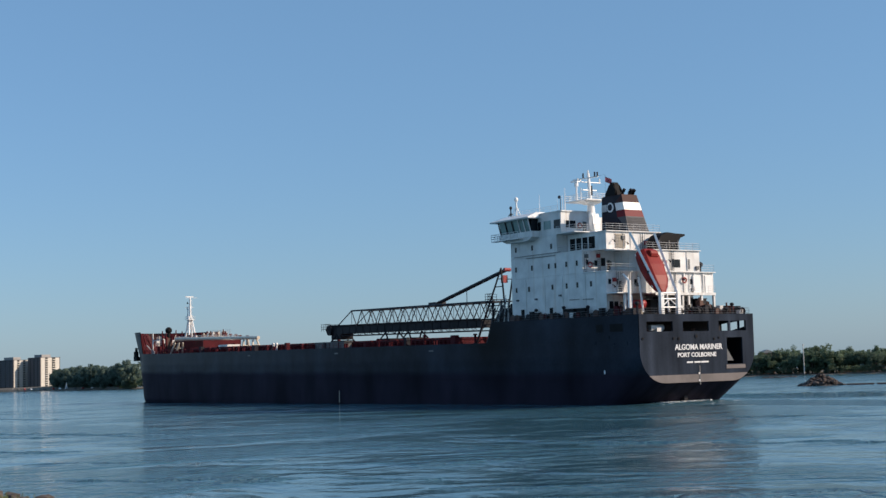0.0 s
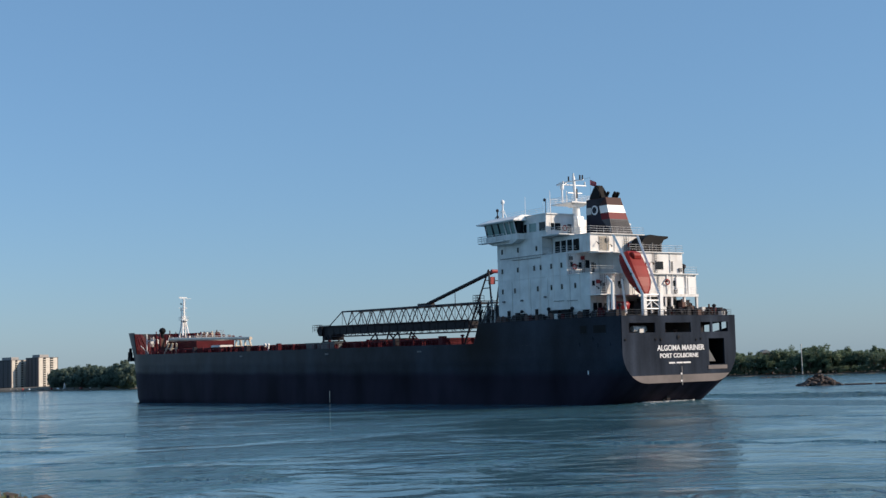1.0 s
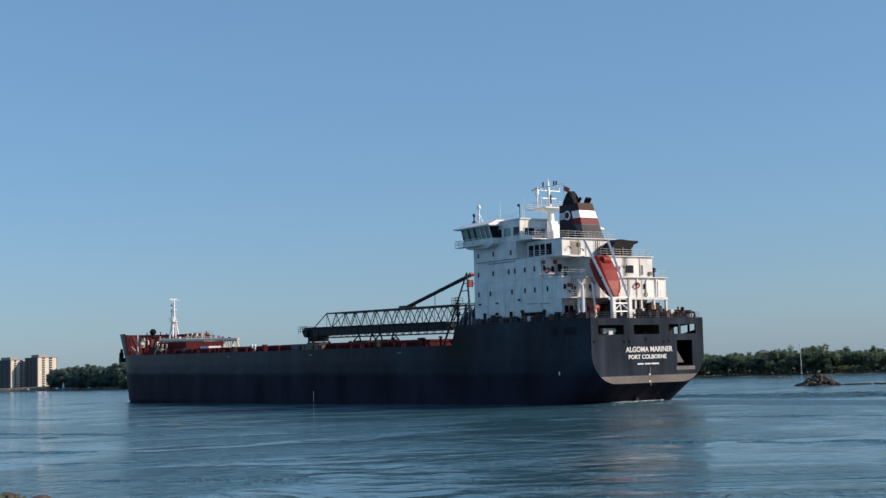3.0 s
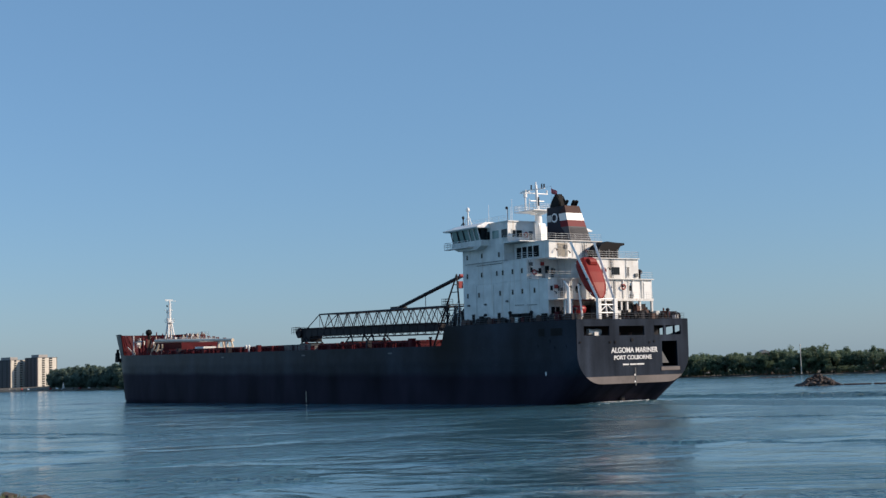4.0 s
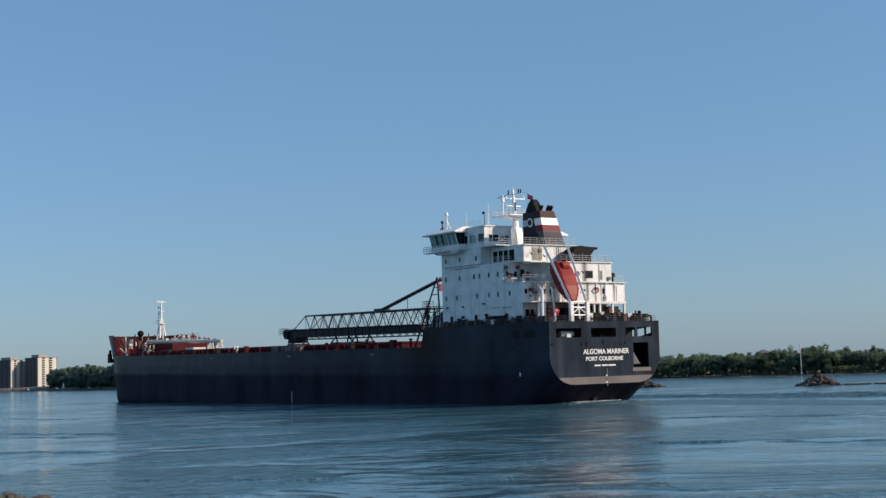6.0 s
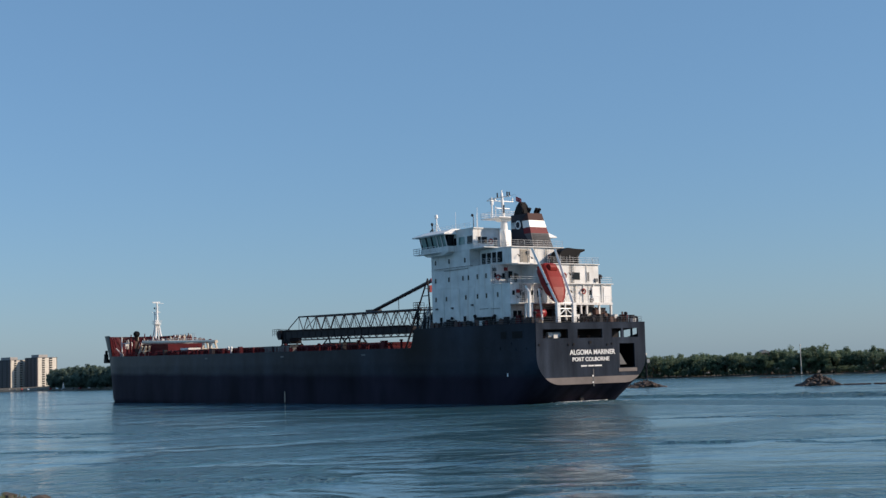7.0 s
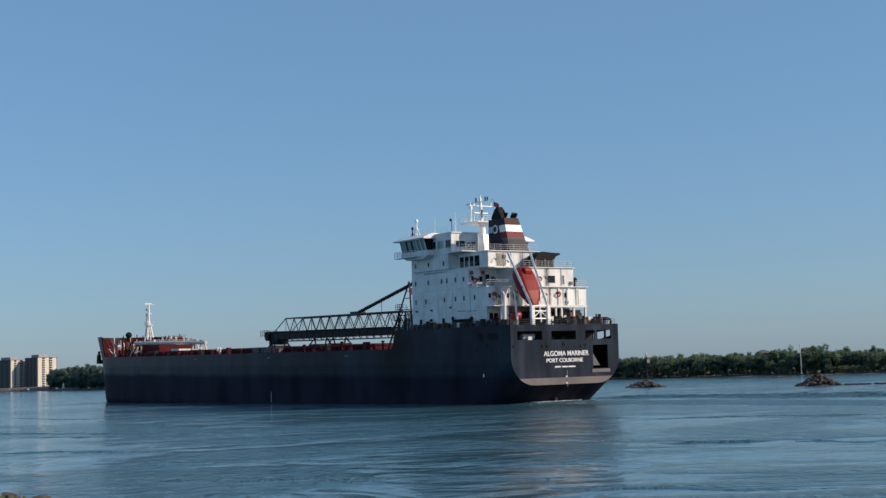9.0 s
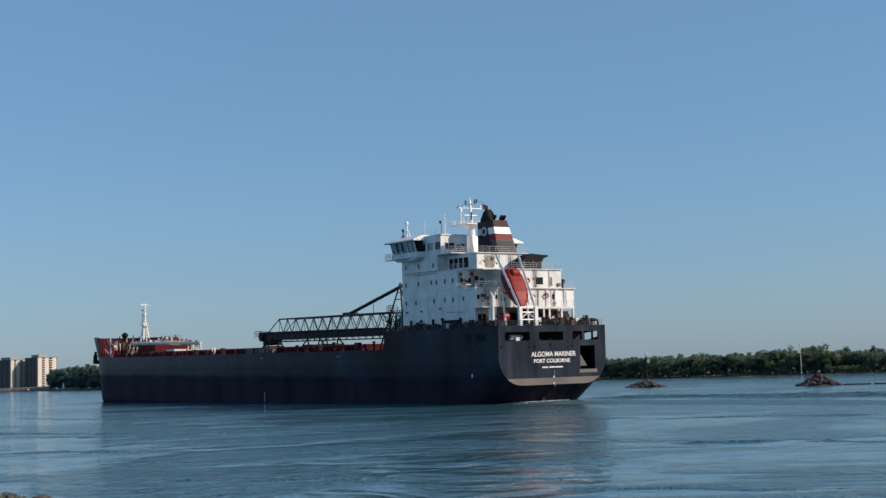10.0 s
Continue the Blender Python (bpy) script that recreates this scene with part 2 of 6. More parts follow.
def section(x, top, n=18):
    """Port half of a section from the centreline up to the deck edge."""
    low = max(keel(x), -8.0)
    pts = []
    r = 4.9 if x < 14 else 2.6
    for i in range(n):
        s = i / (n - 1)
        if s < 0.2:
            yb, z = s / 0.2 * (HB - r), low
        elif s < 0.6:
            w = (s - 0.2) / 0.4 * math.pi / 2
            yb, z = HB - r + r * math.sin(w), low + r * (1 - math.cos(w))
        else:
            yb, z = HB, low + r + (s - 0.6) / 0.4 * (top - low - r)
        f = half_breadth(x, z) / HB
        pts.append((yb * f, z))
    return pts


def sheer(x):
    """Height of the shell's upper edge: raised poop aft, flat main deck."""
    if x < 38.6:
        return POOP
    if x < 40.2:
        s = (x - 38.6) / 1.6
        return POOP + (MAIN - POOP) * (s * s * (3 - 2 * s))
    return MAIN + 0.25 * max(0, (x - 200) / 28)


bm = bmesh.new()
stations = [0.02, 2, 4, 7, 10, 14, 20, 27, 34, 36.5, 38.6, 39.0, 39.4, 39.8, 40.2, 41.5, 50, 60, 72, 84, 96, 108, 120, 132, 144, 156, 168, 180, 192, 200, 206, 209, 212, 214, 216, 218, 220, 222, 224, 225.5, 227, 228, 229, 229.8, 230.6, 231.4, 232.2]
rows = []
for x in stations:
    half = section(x, sheer(x))
    rows.append([(x, y, z) for y, z in half[::-1]] + [(x, -y, z) for y, z in half[1:]])
grid_faces(bm, rows)
# side openings of the mooring deck at the quarters
gone = [f for f in bm.faces if 1.9 < f.calc_center_median().x < 7.0 and f.calc_center_median().y < -11 and 11.0 < f.calc_center_median().z < 12.5]
bmesh.ops.delete(bm, geom=gone, context="FACES")
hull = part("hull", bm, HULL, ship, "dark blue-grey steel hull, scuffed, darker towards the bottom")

# plate seams and rubbing bars on the port side
for z, w in ((9.55, 0.16), (6.2, 0.05), (3.6, 0.05)):
    bm = bmesh.new()
    box(bm, 14, 206, HB - 0.02, HB + 0.05, z, z + w)
    part("hull_strake", bm, HULL, hull)

# decks
bm = bmesh.new()
xs = [36.5, 60, 100, 150, 200, 209, 213, 217, 221, 225, 228, 231]
grid_faces(bm, [[(x, s * half_breadth(x, MAIN) * 0.985, MAIN - 0.25) for s in (-1, -0.5, 0, 0.5, 1)] for x in xs], smooth=False)
main_deck = part("main_deck", bm, REDDECK, ship, "red oxide steel main deck")
bm = bmesh.new()
box(bm, 0.35, 36.6, -11.8, 11.8, POOP - 0.5, POOP - 0.2)
box(bm, 36.3, 36.6, -11.8, 11.8, MAIN - 0.3, POOP - 0.5)
part("poop_deck", bm, REDDECK, ship, "red oxide poop deck")

# transom with its openings: built as strips round the holes
OPENINGS = [(5.2, 10.45, 10.9, 12.42), (-2.25, 3.15, 10.88, 12.40), (-6.5, -4.35, 10.9, 12.45), (-10.25, -6.9, 10.9, 12.45), (-9.35, -5.95, 5.7, 9.85)]


def transom_half(z):
    low, r = 3.1, 4.9
    if z < low + r:
        d = (low + r - z) / r
        return HB - r + r * math.sqrt(max(0, 1 - d * d))
    return HB


def in_hole(y, z):
    return any(a < y < b and c < z < d for a, b, c, d in OPENINGS)


zs = sorted({3.1, 3.16, 3.25, 3.4, 3.62, 3.9, 4.3, 4.8, 5.3, 6.0, 6.6, 7.2, 8.0, 7.6, 8.5, 9.2, 10.4, POOP} | {v for o in OPENINGS for v in o[2:]})
base_ys = sorted({-HB, -10.9, -9, -8, -3, -1, 0, 1, 2, 4, 7, 9, 10.9, HB} | {v for o in OPENINGS for v in o[:2]})
bm = bmesh.new()
for z0, z1 in zip(zs, zs[1:]):
    h0, h1 = transom_half(z0), transom_half(z1)
    for y0, y1 in zip(base_ys, base_ys[1:]):
        if in_hole((y0 + y1) / 2, (z0 + z1) / 2):
            continue
        q = [(max(-h0, min(h0, y0)), z0), (max(-h0, min(h0, y1)), z0), (max(-h1, min(h1, y1)), z1), (max(-h1, min(h1, y0)), z1)]
        if max(p[0] for p in q) - min(p[0] for p in q) < 0.01:
            continue
        front, back = [bm.verts.new((0, y, z)) for y, z in q], [bm.verts.new((0.3, y, z)) for y, z in q]
        mi = 1 if z1 <= 4.31 else 0
        for f in ([front, back[::-1]] + [[front[i], front[(i + 1) % 4], back[(i + 1) % 4], back[i]] for i in range(4)]):
            if len({v.co.to_tuple(3) for v in f}) > 2:
                bm.faces.new(f).material_index = mi
bmesh.ops.remove_doubles(bm, verts=bm.verts, dist=0.001)
transom = part("transom", bm, [HULL, TANBAND], ship, "flat dark transom with mooring openings and a worn pale lower band")
# the mooring deck behind the openings
bm = bmesh.new()
box(bm, 7.0, 7.2, -11.6, 11.6, 3.0, POOP - 0.55)
box(bm, 0.35, 7.0, -11.5, 11.5, 10.2, 10.5)
box(bm, 0.35, 7.0, -11.0, -4.6, 4.9, 5.15)
box(bm, 0.35, 7.0, -4.8, -4.6, 5.15, 10.2)
part("mooring_deck", bm, DARKSTEEL, transom, "dark recess of the mooring deck")
for y in (8.6, 6.6, 1.4, -1.0, -5.4):
    bm = bmesh.new()
    rod(bm, (2.2, y, 10.5), (2.2, y, 11.2), 0.28, sides=10)
    rod(bm, (2.2, y, 11.2), (2.2, y, 11.35), 0.38, sides=10)
    part("bollard", bm, RUST, transom, "rusty mooring bollard")
bm = bmesh.new()
box(bm, 1.2, 2.6, 6.2, 7.3, 10.5, 11.5)
rod(bm, (1.9, 5.6, 11.5), (1.9, 8.2, 11.5), 0.5, sides=12)
part("mooring_winch", bm, WHITE, transom, "white mooring winch behind the opening")
for y in (-9.9, -7.9):
    bm = bmesh.new()
    box(bm, 1.0, 1.25, y, y + 0.3, 10.5, 12.4)
    part("opening_post", bm, HULL, transom)
# ramp and gear in the low opening
bm = bmesh.new()
prism(bm, [(-6.2, 6.2), (-8.2, 6.2), (-6.5, 8.6)], "x", 0.9, 1.1)
part("stern_anchor", bm, GREYSTEEL, transom, "grey stern anchor stowed in its recess")
bm = bmesh.new()
prism(bm, [(-9.7, 5.0), (-5.6, 5.0), (-5.6, 5.6), (-9.7, 5.6)], "x", -0.12, 0.0)
part("recess_sill", bm, TANBAND, transom, "worn pale sill")
# fairleads and pipes
for y, z, r in ((11.3, 9.87, 0.22), (0.5, 10.12, 0.36), (5.15, 9.83, 0.22), (4.08, 9.82, 0.24), (-3.25, 9.68, 0.22), (-4.27, 9.85, 0.2)):
    bm = bmesh.new()
    rod(bm, (-0.10, y, z), (0.05, y, z), r, r, 12)
    rod(bm, (-0.13, y, z), (-0.09, y, z), r * 0.7, r * 0.7, 12, 1)
    part("fairlead", bm, [HULL, BLACK], transom)
bm = bmesh.new()
box(bm, -0.05, 0, -0.12, 0.06, 2.7, 5.6)
part("draught_scale", bm, GREYSTEEL, transom)
for z in (4.3, 3.2):
    bm = bmesh.new()
    box(bm, -0.07, -0.03, 0.0, 0.28, z, z + 0.28)
    part("draught_mark", bm, LETTER, transom)


def lettering(body, size, width, y_mid, z):
    c = bpy.data.curves.new("lettering", "FONT")
    c.body, c.size, c.align_x, c.extrude = body, size, "CENTER", 0.02
    c.offset = 0.025
    tmp = new("lettering", c)
    bpy.context.view_layer.update()
    me = bpy.data.meshes.new_from_object(tmp.evaluated_get(bpy.context.evaluated_depsgraph_get()))
    w = max(v.co.x for v in me.vertices) - min(v.co.x for v in me.vertices)
    for v in me.vertices:
        v.co = Vector((-0.02 - v.co.z, y_mid - v.co.x * width / w, z + v.co.y))
    bpy.data.objects.remove(tmp)
    me.materials.clear()
    me.materials.append(LETTER)
    ob = new("lettering", me)
    ob.parent = transom
    return tagged(ob, "white painted capital letters")


lettering("ALGOMA MARINER", 1.18, 9.9, 0.0, 8.08)
lettering("PORT COLBORNE", 0.92, 8.0, 0.42, 6.98)
# the registration number as plain bars
for i, (a, b) in enumerate(((2.6, 1.35), (1.05, -0.2), (-0.35, -1.9))):
    bm = bmesh.new()
    box(bm, -0.04, -0.004, b, a, 6.04, 6.28)
    part("number_bar", bm, LETTER, transom, "white painted bar")
# skeg and rudder head under the counter
bm = bmesh.new()
prism(bm, [(3.2, 1.6), (5.4, 1.8), (6.4, -4), (3.4, -4)], "y", -0.35, 0.35)
part("rudder", bm, DARKSTEEL, ship, "dark rudder under the counter")

# marks on the port side
bm = bmesh.new()
box(bm, 95.6, 95.8, HB, HB + 0.02, -1.4, 1.0)
part("draught_scale", bm, IVORY, hull, "white draught scale")
bm = bmesh.new()
box(bm, 8.2, 8.5, HB, HB + 0.03, 4.6, 5.2)
part("side_mark", bm, LETTER, hull)
for x in (141, 96, 58):
    bm = bmesh.new()
    box(bm, x, x + 1.6, HB, HB + 0.04, 8.7, 9.0)
    part("scupper", bm, GREYSTEEL, hull, "grey scupper plate")
# recessed mooring ports in the poop side
for a, b in ((8.3, 10.2), (3.6, 6.9)):
    bm = bmesh.new()
    box(bm, a, b, HB, HB + 0.03, 10.9, 12.4)
    box(bm, a + 0.15, b - 0.15, HB + 0.03, HB + 0.04, 11.05, 12.25, 1)
    part("mooring_port", bm, [HULL, BLACK], hull, "dark opening in the poop side")
for x, z in ((10.5, 9.4), (6.0, 9.2), (7.2, 10.2), (3.0, 9.3)):
    bm = bmesh.new()
    rod(bm, (x, HB - 0.02, z), (x, HB + 0.08, z), 0.3, sides=10)
    part("fairlead", bm, HULL, hull)

# bow bulwark: a high curved wind-break round the stem
bm = bmesh.new()
bx = [217.4, 218.6, 219.8, 221, 222.0, 223, 224, 225, 226, 227, 228, 229, 230, 231, 232, 233, 233.8, 234.5, 235.1]


def bow_run(z, inset):
    k = (z - 10.1) / 6.3        # the wind-break leans outwards
    port_side = [(x + 0.5 * k, max(0.0, half_breadth(x, z) - inset + 0.55 * k * min(1, (235.1 - x) / 6)), z) for x in bx]
    return port_side + [(x, -y, z) for x, y, z in port_side[::-1]]


heights = [10.1, 12, 14, 16.4]
grid_faces(bm, [bow_run(z, 0) for z in heights])
part("bow_bulwark", bm, HULL, ship, "high grey bulwark curving round the bow")
bm = bmesh.new()
grid_faces(bm, [bow_run(z, 0.22) for z in heights])
part("bulwark_lining", bm, LINING, ship, "red oxide inner face of the bow bulwark")
bm = bmesh.new()
rim_a, rim_b = bow_run(16.42, -0.12), bow_run(16.42, 0.34)
grid_faces(bm, [rim_a, rim_b], smooth=False)
part("bulwark_rim", bm, HULL, ship)
for i in range(22):
    x = 222.6 + 12.0 * (i % 11) / 10.4
    y = (half_breadth(x, 12) - 0.34) * (1 if i < 11 else -1)
    yt = (half_breadth(x, 16) - 0.34) * (1 if i < 11 else -1)
    if abs(y) > 0.8:
        bm = bmesh.new()
        rod(bm, (x, y, 10.0), (x, yt, 16.3), 0.13, sides=4)
        part("stiffener", bm, REDDECK, ship)
for x in (223, 225, 227, 228.6):
    for s in (-1, 1):
        y = half_breadth(x, 12) - 0.3
        bm = bmesh.new()
        prism(bm, [(y, 10), (y - 1.3, 10), (y, 16)] if s > 0 else [(-y, 10), (-y + 1.3, 10), (-y, 16)], "x", x, x + 0.08)
        part("bulwark_stay", bm, REDDECK, ship)
# anchor in its pocket
bm = bmesh.new()
ax, ay = 225.4, 10.75
rod(bm, (ax, ay, 12.0), (ax, ay + 0.15, 9.2), 0.4, sides=8)
box(bm, ax - 1.3, ax + 1.3, ay - 0.9, ay + 0.45, 8.1, 9.3)
prism(bm, [(ax - 1.4, 8.3), (ax - 0.7, 8.3), (ax - 1.15, 10.9)], "y", ay - 0.2, ay + 0.4)
prism(bm, [(ax + 0.7, 8.3), (ax + 1.4, 8.3), (ax + 1.15, 10.9)], "y", ay - 0.2, ay + 0.4)
part("anchor", bm, BLACK, ship, "black stockless anchor at the port bow")

# foredeck gear
bm = bmesh.new()
box(bm, 194, 217, -8.5, 2.5, MAIN - 0.2, 13.6)
part("forecastle_house", bm, REDDECK, ship, "low red oxide deckhouse on the foredeck")
for x, y, l in ((214, 5.5, 3.4), (219, -3, 3.0), (212, -8, 3.2)):
    bm = bmesh.new()
    box(bm, x - 1.2, x + 1.2, y - l / 2, y + l / 2, MAIN - 0.2, MAIN + 0.5)
    rod(bm, (x, y - l / 2, MAIN + 1.4), (x, y + l / 2, MAIN + 1.4), 0.85, sides=14)
    rod(bm, (x, y - l / 2 - 0.1, MAIN + 1.4), (x, y - l / 2 + 0.15, MAIN + 1.4), 1.25, sides=14)
    rod(bm, (x, y + l / 2 - 0.15, MAIN + 1.4), (x, y + l / 2 + 0.1, MAIN + 1.4), 1.25, sides=14)
    box(bm, x - 1.5, x + 0.4, y + l / 2 + 0.1, y + l / 2 + 1.0, MAIN - 0.2, MAIN + 2.2)
    part("windlass", bm, REDDECK, ship, "red oxide anchor windlass")
bm = bmesh.new()
box(bm, 212.9, 214.3, 4.6, 5.9, MAIN - 0.2, 14.6, 1)
rod(bm, (213.6, 5.2, 14.6), (213.6, 5.2, 16.2), 0.5, 0.45, 10)
ball(bm, (213.6, 5.2, 16.8), 1.0, 1.0, 0.95)
part("cowl_vent", bm, [BLACK, RUST], ship, "black mushroom ventilator on the foredeck")
for x, y, h in ((210, 8.3, 5.2), (206, 8.8, 4.8), (203, -9.5, 5.4), (207.5, -9.5, 5.0), (199, -9.5, 5.2), (195, -9, 4.9), (191, -9.5, 4.6)):
    bm = bmesh.new()
    rod(bm, (x, y, MAIN - 0.2), (x, y, MAIN + h - 0.5), 0.3, sides=8)
    rod(bm, (x, y, MAIN + h - 0.6), (x, y, MAIN + h), 0.55, 0.4, 8)
    part("vent_pipe", bm, REDDECK, ship, "red oxide ventilation pipe")
# davit by the stem
bm = bmesh.new()
rod(bm, (218.5, 8.2, MAIN), (218.5, 8.2, 16.0), 0.22, 0.18, 8)
rod(bm, (218.5, 8.2, 13.9), (209.5, 8.2, 14.2), 0.14, sides=6)
rod(bm, (218.5, 8.2, 10.6), (222.0, 8.8, 12.6), 0.14, sides=6)
box(bm, 218.0, 219.0, 7.8, 8.6, MAIN - 0.2, MAIN + 1.0)
part("davit", bm, WHITE, ship, "white stores davit on the foredeck")
# white hatch crane resting fore and aft
bm = bmesh.new()
rod(bm, (150.3, 5.5, 13.3), (206.6, 5.5, 14.1), 0.42, 0.5, 14)
crane = part("deck_crane_boom", bm, IVORY, ship, "long ivory crane boom stowed along the foredeck")
for x, lean in ((206.2, 2.4), (203, 1.8), (158, 0.0), (152.5, -1.0)):
    bm = bmesh.new()
    for y in (4.4, 6.6):
        rod(bm, (x + lean, y, MAIN - 0.2), (x, y * 0.5 + 2.75, 13.0), 0.26, sides=6)
    rod(bm, (x + lean * 0.5, 4.7, 11.5), (x + lean * 0.5, 6.3, 11.5), 0.12, sides=6)
    part("crane_leg", bm, IVORY, crane)
bm = bmesh.new()
box(bm, 166, 172, 3.6, 7.2, MAIN - 0.2, 11.9)
part("crane_gear", bm, WHITE, crane, "white machinery under the crane boom")
# foremast
bm = bmesh.new()
FX = 210.0
for s in (-1, 1):
    rod(bm, (FX - 1.9, s * 1.1, 13.3), (FX, s * 0.35, 21.0), 0.26, 0.2, 8)
    rod(bm, (FX + 1.5, s * 1.1, 13.3), (FX, s * 0.35, 21.0), 0.26, 0.2, 8)
rod(bm, (FX, 0, 17), (FX, 0, 25.9), 0.42, 0.24, 12)
rod(bm, (FX + 0.6, -1.3, 23.4), (FX + 0.6, 1.3, 23.4), 0.09, sides=6)
rod(bm, (FX + 0.55, 0.6, 20.0), (FX + 0.4, 0.5, 23.4), 0.14, sides=6)
foremast = part("foremast", bm, WHITE_CLEAN, ship, "white tripod foremast")
bm = bmesh.new()
rod(bm, (FX, 0, 19.6), (FX, 0, 19.75), 1.3, 1.3, 14)
rail(bm, [(FX + 1.1, 1.1, 19.75), (FX + 1.1, -1.1, 19.75), (FX - 1.1, -1.1, 19.75), (FX - 1.1, 1.1, 19.75), (FX + 1.1, 1.1, 19.75)], 1.0, 1.1)
part("mast_platform", bm, WHITE_CLEAN, foremast)
bm = bmesh.new()
box(bm, FX - 0.15, FX + 0.15, -1.0, 1.4, 26.3, 26.55)
rod(bm, (FX, -2.2, 26.1), (FX, 1.2, 26.1), 0.06, sides=5)
rod(bm, (FX, 0, 25.8), (FX, 0, 26.3), 0.2, sides=8)
part("radar_scanner", bm, WHITE_CLEAN, foremast, "white radar scanner bar")
for z in (20.6, 22.6, 24.4):
    bm = bmesh.new()
    rod(bm, (FX + 0.1, 0.3, z), (FX + 0.75, 0.5, z), 0.07, sides=5)
    rod(bm, (FX + 0.75, 0.5, z), (FX + 0.75, 0.5, z + 0.5), 0.2, 0.16, 8)
    part("mast_light", bm, DARKSTEEL, foremast)
bm = bmesh.new()
for i in range(24):
    rod(bm, (FX - 0.75, -0.3, 17 + 0.36 * i), (FX - 0.75, 0.3, 17 + 0.36 * i), 0.03, sides=4)
rod(bm, (FX - 0.75, -0.3, 17), (FX - 0.75, -0.3, 25.6), 0.04, sides=4)
rod(bm, (FX - 0.75, 0.3, 17), (FX - 0.75, 0.3, 25.6), 0.04, sides=4)
part("ladder", bm, WHITE_CLEAN, foremast)

# hatch coamings and covers along the main deck
for i in range(13):
    x0 = 58 + i * 10.3
    bm = bmesh.new()
    for y in (-7.6, 7.4):
        box(bm, x0, x0 + 8.8, y, y + 0.2, MAIN - 0.25, 10.95)
    for x in (x0, x0 + 8.6):
        box(bm, x, x + 0.2, -7.4, 7.4, MAIN - 0.25, 10.95)
    for k in range(6):
        box(bm, x0 + 0.5 + k * 1.6, x0 + 0.62 + k * 1.6, 7.6, 8.1, MAIN - 0.25, 10.85)
    coaming = part("hatch_coaming", bm, REDDECK, ship, "red oxide hatch coaming with stiffeners")
    bm = bmesh.new()
    box(bm, x0 - 0.15, x0 + 8.95, -7.8, 7.8, 10.96, 11.28)
    part("hatch_cover", bm, REDDECK, coaming, "flat red oxide steel hatch cover")
    for k in range(5):
        bm = bmesh.new()
        box(bm, x0 + 0.4 + k * 2.05, x0 + 0.6 + k * 2.05, -7.8, 7.8, 11.28, 11.38)
        part("cover_rib", bm, REDDECK, coaming)
# port and starboard deck rails
for s in (1, -1):
    for k in range(8):
        a = 42.5 + k * 20.4
        bm = bmesh.new()
        rail(bm, [(a, s * 11.7, MAIN - 0.2), (a + 20.2, s * 11.7, MAIN - 0.2)], 1.1, 1.7, 0.035)
        part("deck_rail", bm, REDDECK, ship, "red oxide deck railing")
random.seed(5)
for k in range(26):
    x = 46 + k * 5.9 + random.uniform(-1, 1)
    bm = bmesh.new()
    h = random.uniform(0.8, 1.7)
    if k % 3 == 0:
        rod(bm, (x, 10.3, MAIN - 0.25), (x, 10.3, MAIN + h), 0.22, sides=8)
        rod(bm, (x, 10.3, MAIN + h), (x, 10.3, MAIN + h + 0.3), 0.42, 0.3, 8)
        part("vent_pipe", bm, REDDECK, ship, "red oxide ventilation pipe")
    elif k % 3 == 1:
        box(bm, x, x + random.uniform(0.8, 1.8), 9.7, 10.6, MAIN - 0.25, MAIN + h)
        part("deck_box", bm, REDDECK if k % 2 else DARKSTEEL, ship, "steel locker on the main deck")
    else:
        for o in (0, 0.9):
            rod(bm, (x + o, 10.8, MAIN - 0.25), (x + o, 10.8, MAIN + 0.75), 0.22, sides=8)
            rod(bm, (x + o, 10.8, MAIN + 0.75), (x + o, 10.8, MAIN + 0.85), 0.3, sides=8)
        box(bm, x - 0.4, x + 1.3, 10.4, 11.2, MAIN - 0.25, MAIN - 0.1)
        part("mooring_bitts", bm, REDDECK, ship, "pair of red mooring bitts")
for a in (96, 103):
    bm = bmesh.new()
    box(bm, a, a + 6.5, 8.6, 10.4, MAIN - 0.25, 11.2)
    box(bm, a - 0.2, a + 6.7, 8.4, 10.6, 11.2, 11.35)
    part("deck_locker", bm, GREYSTEEL, ship, "grey steel deck locker")
for x in (132.5, 134.2):
    bm = bmesh.new()
    rod(bm, (x, 9, MAIN - 0.2), (x, 9, 11.4), 0.3, sides=8)
    ball(bm, (x, 9, 11.4), 0.42, 0.4, 0.4, 10, 6)
    part("white_drum", bm, WHITE, ship, "white drum on the main deck")

# self-unloading boom: trough, truss, stays
bm = bmesh.new()
prism(bm, [(57, 13.1), (57, 14.5), (119.2, 15.1), (119.8, 14.6), (119.8, 13.6), (117.6, 13.3)], "y", -1.7, 1.7)
boom = part("unloading_boom", bm, DARKSTEEL, ship, "dark steel conveyor boom stowed over the hatches")
bm = bmesh.new()
for i in range(19):
    x = 58.5 + i * 3.2
    box(bm, x, x + 0.16, 1.7, 1.78, 13.1, 14.6)
    box(bm, x, x + 0.16, -1.78, -1.7, 13.1, 14.6)
for y in (2.0, -2.0):
    rod(bm, (57, y, 14.7), (119.1, y, 15.2), 0.15, sides=6)
part("trough_frames", bm, DARKSTEEL, boom)
for y in (1.7, -1.7):
    bm = bmesh.new()
    rod(bm, (57, y, 12.5), (113.5, y, 12.8), 0.12, sides=5)
    for i in range(18):
        x = 58.5 + i * 3.1
        rod(bm, (x, y, 12.7), (x + 1.5, y, 13.7), 0.07, sides=5)
        rod(bm, (x + 1.5, y, 13.7), (x + 3.1, y, 12.75), 0.05, sides=5)
    part("belt_lattice", bm, DARKSTEEL, boom, "dark lattice under the belt trough")
bm = bmesh.new()
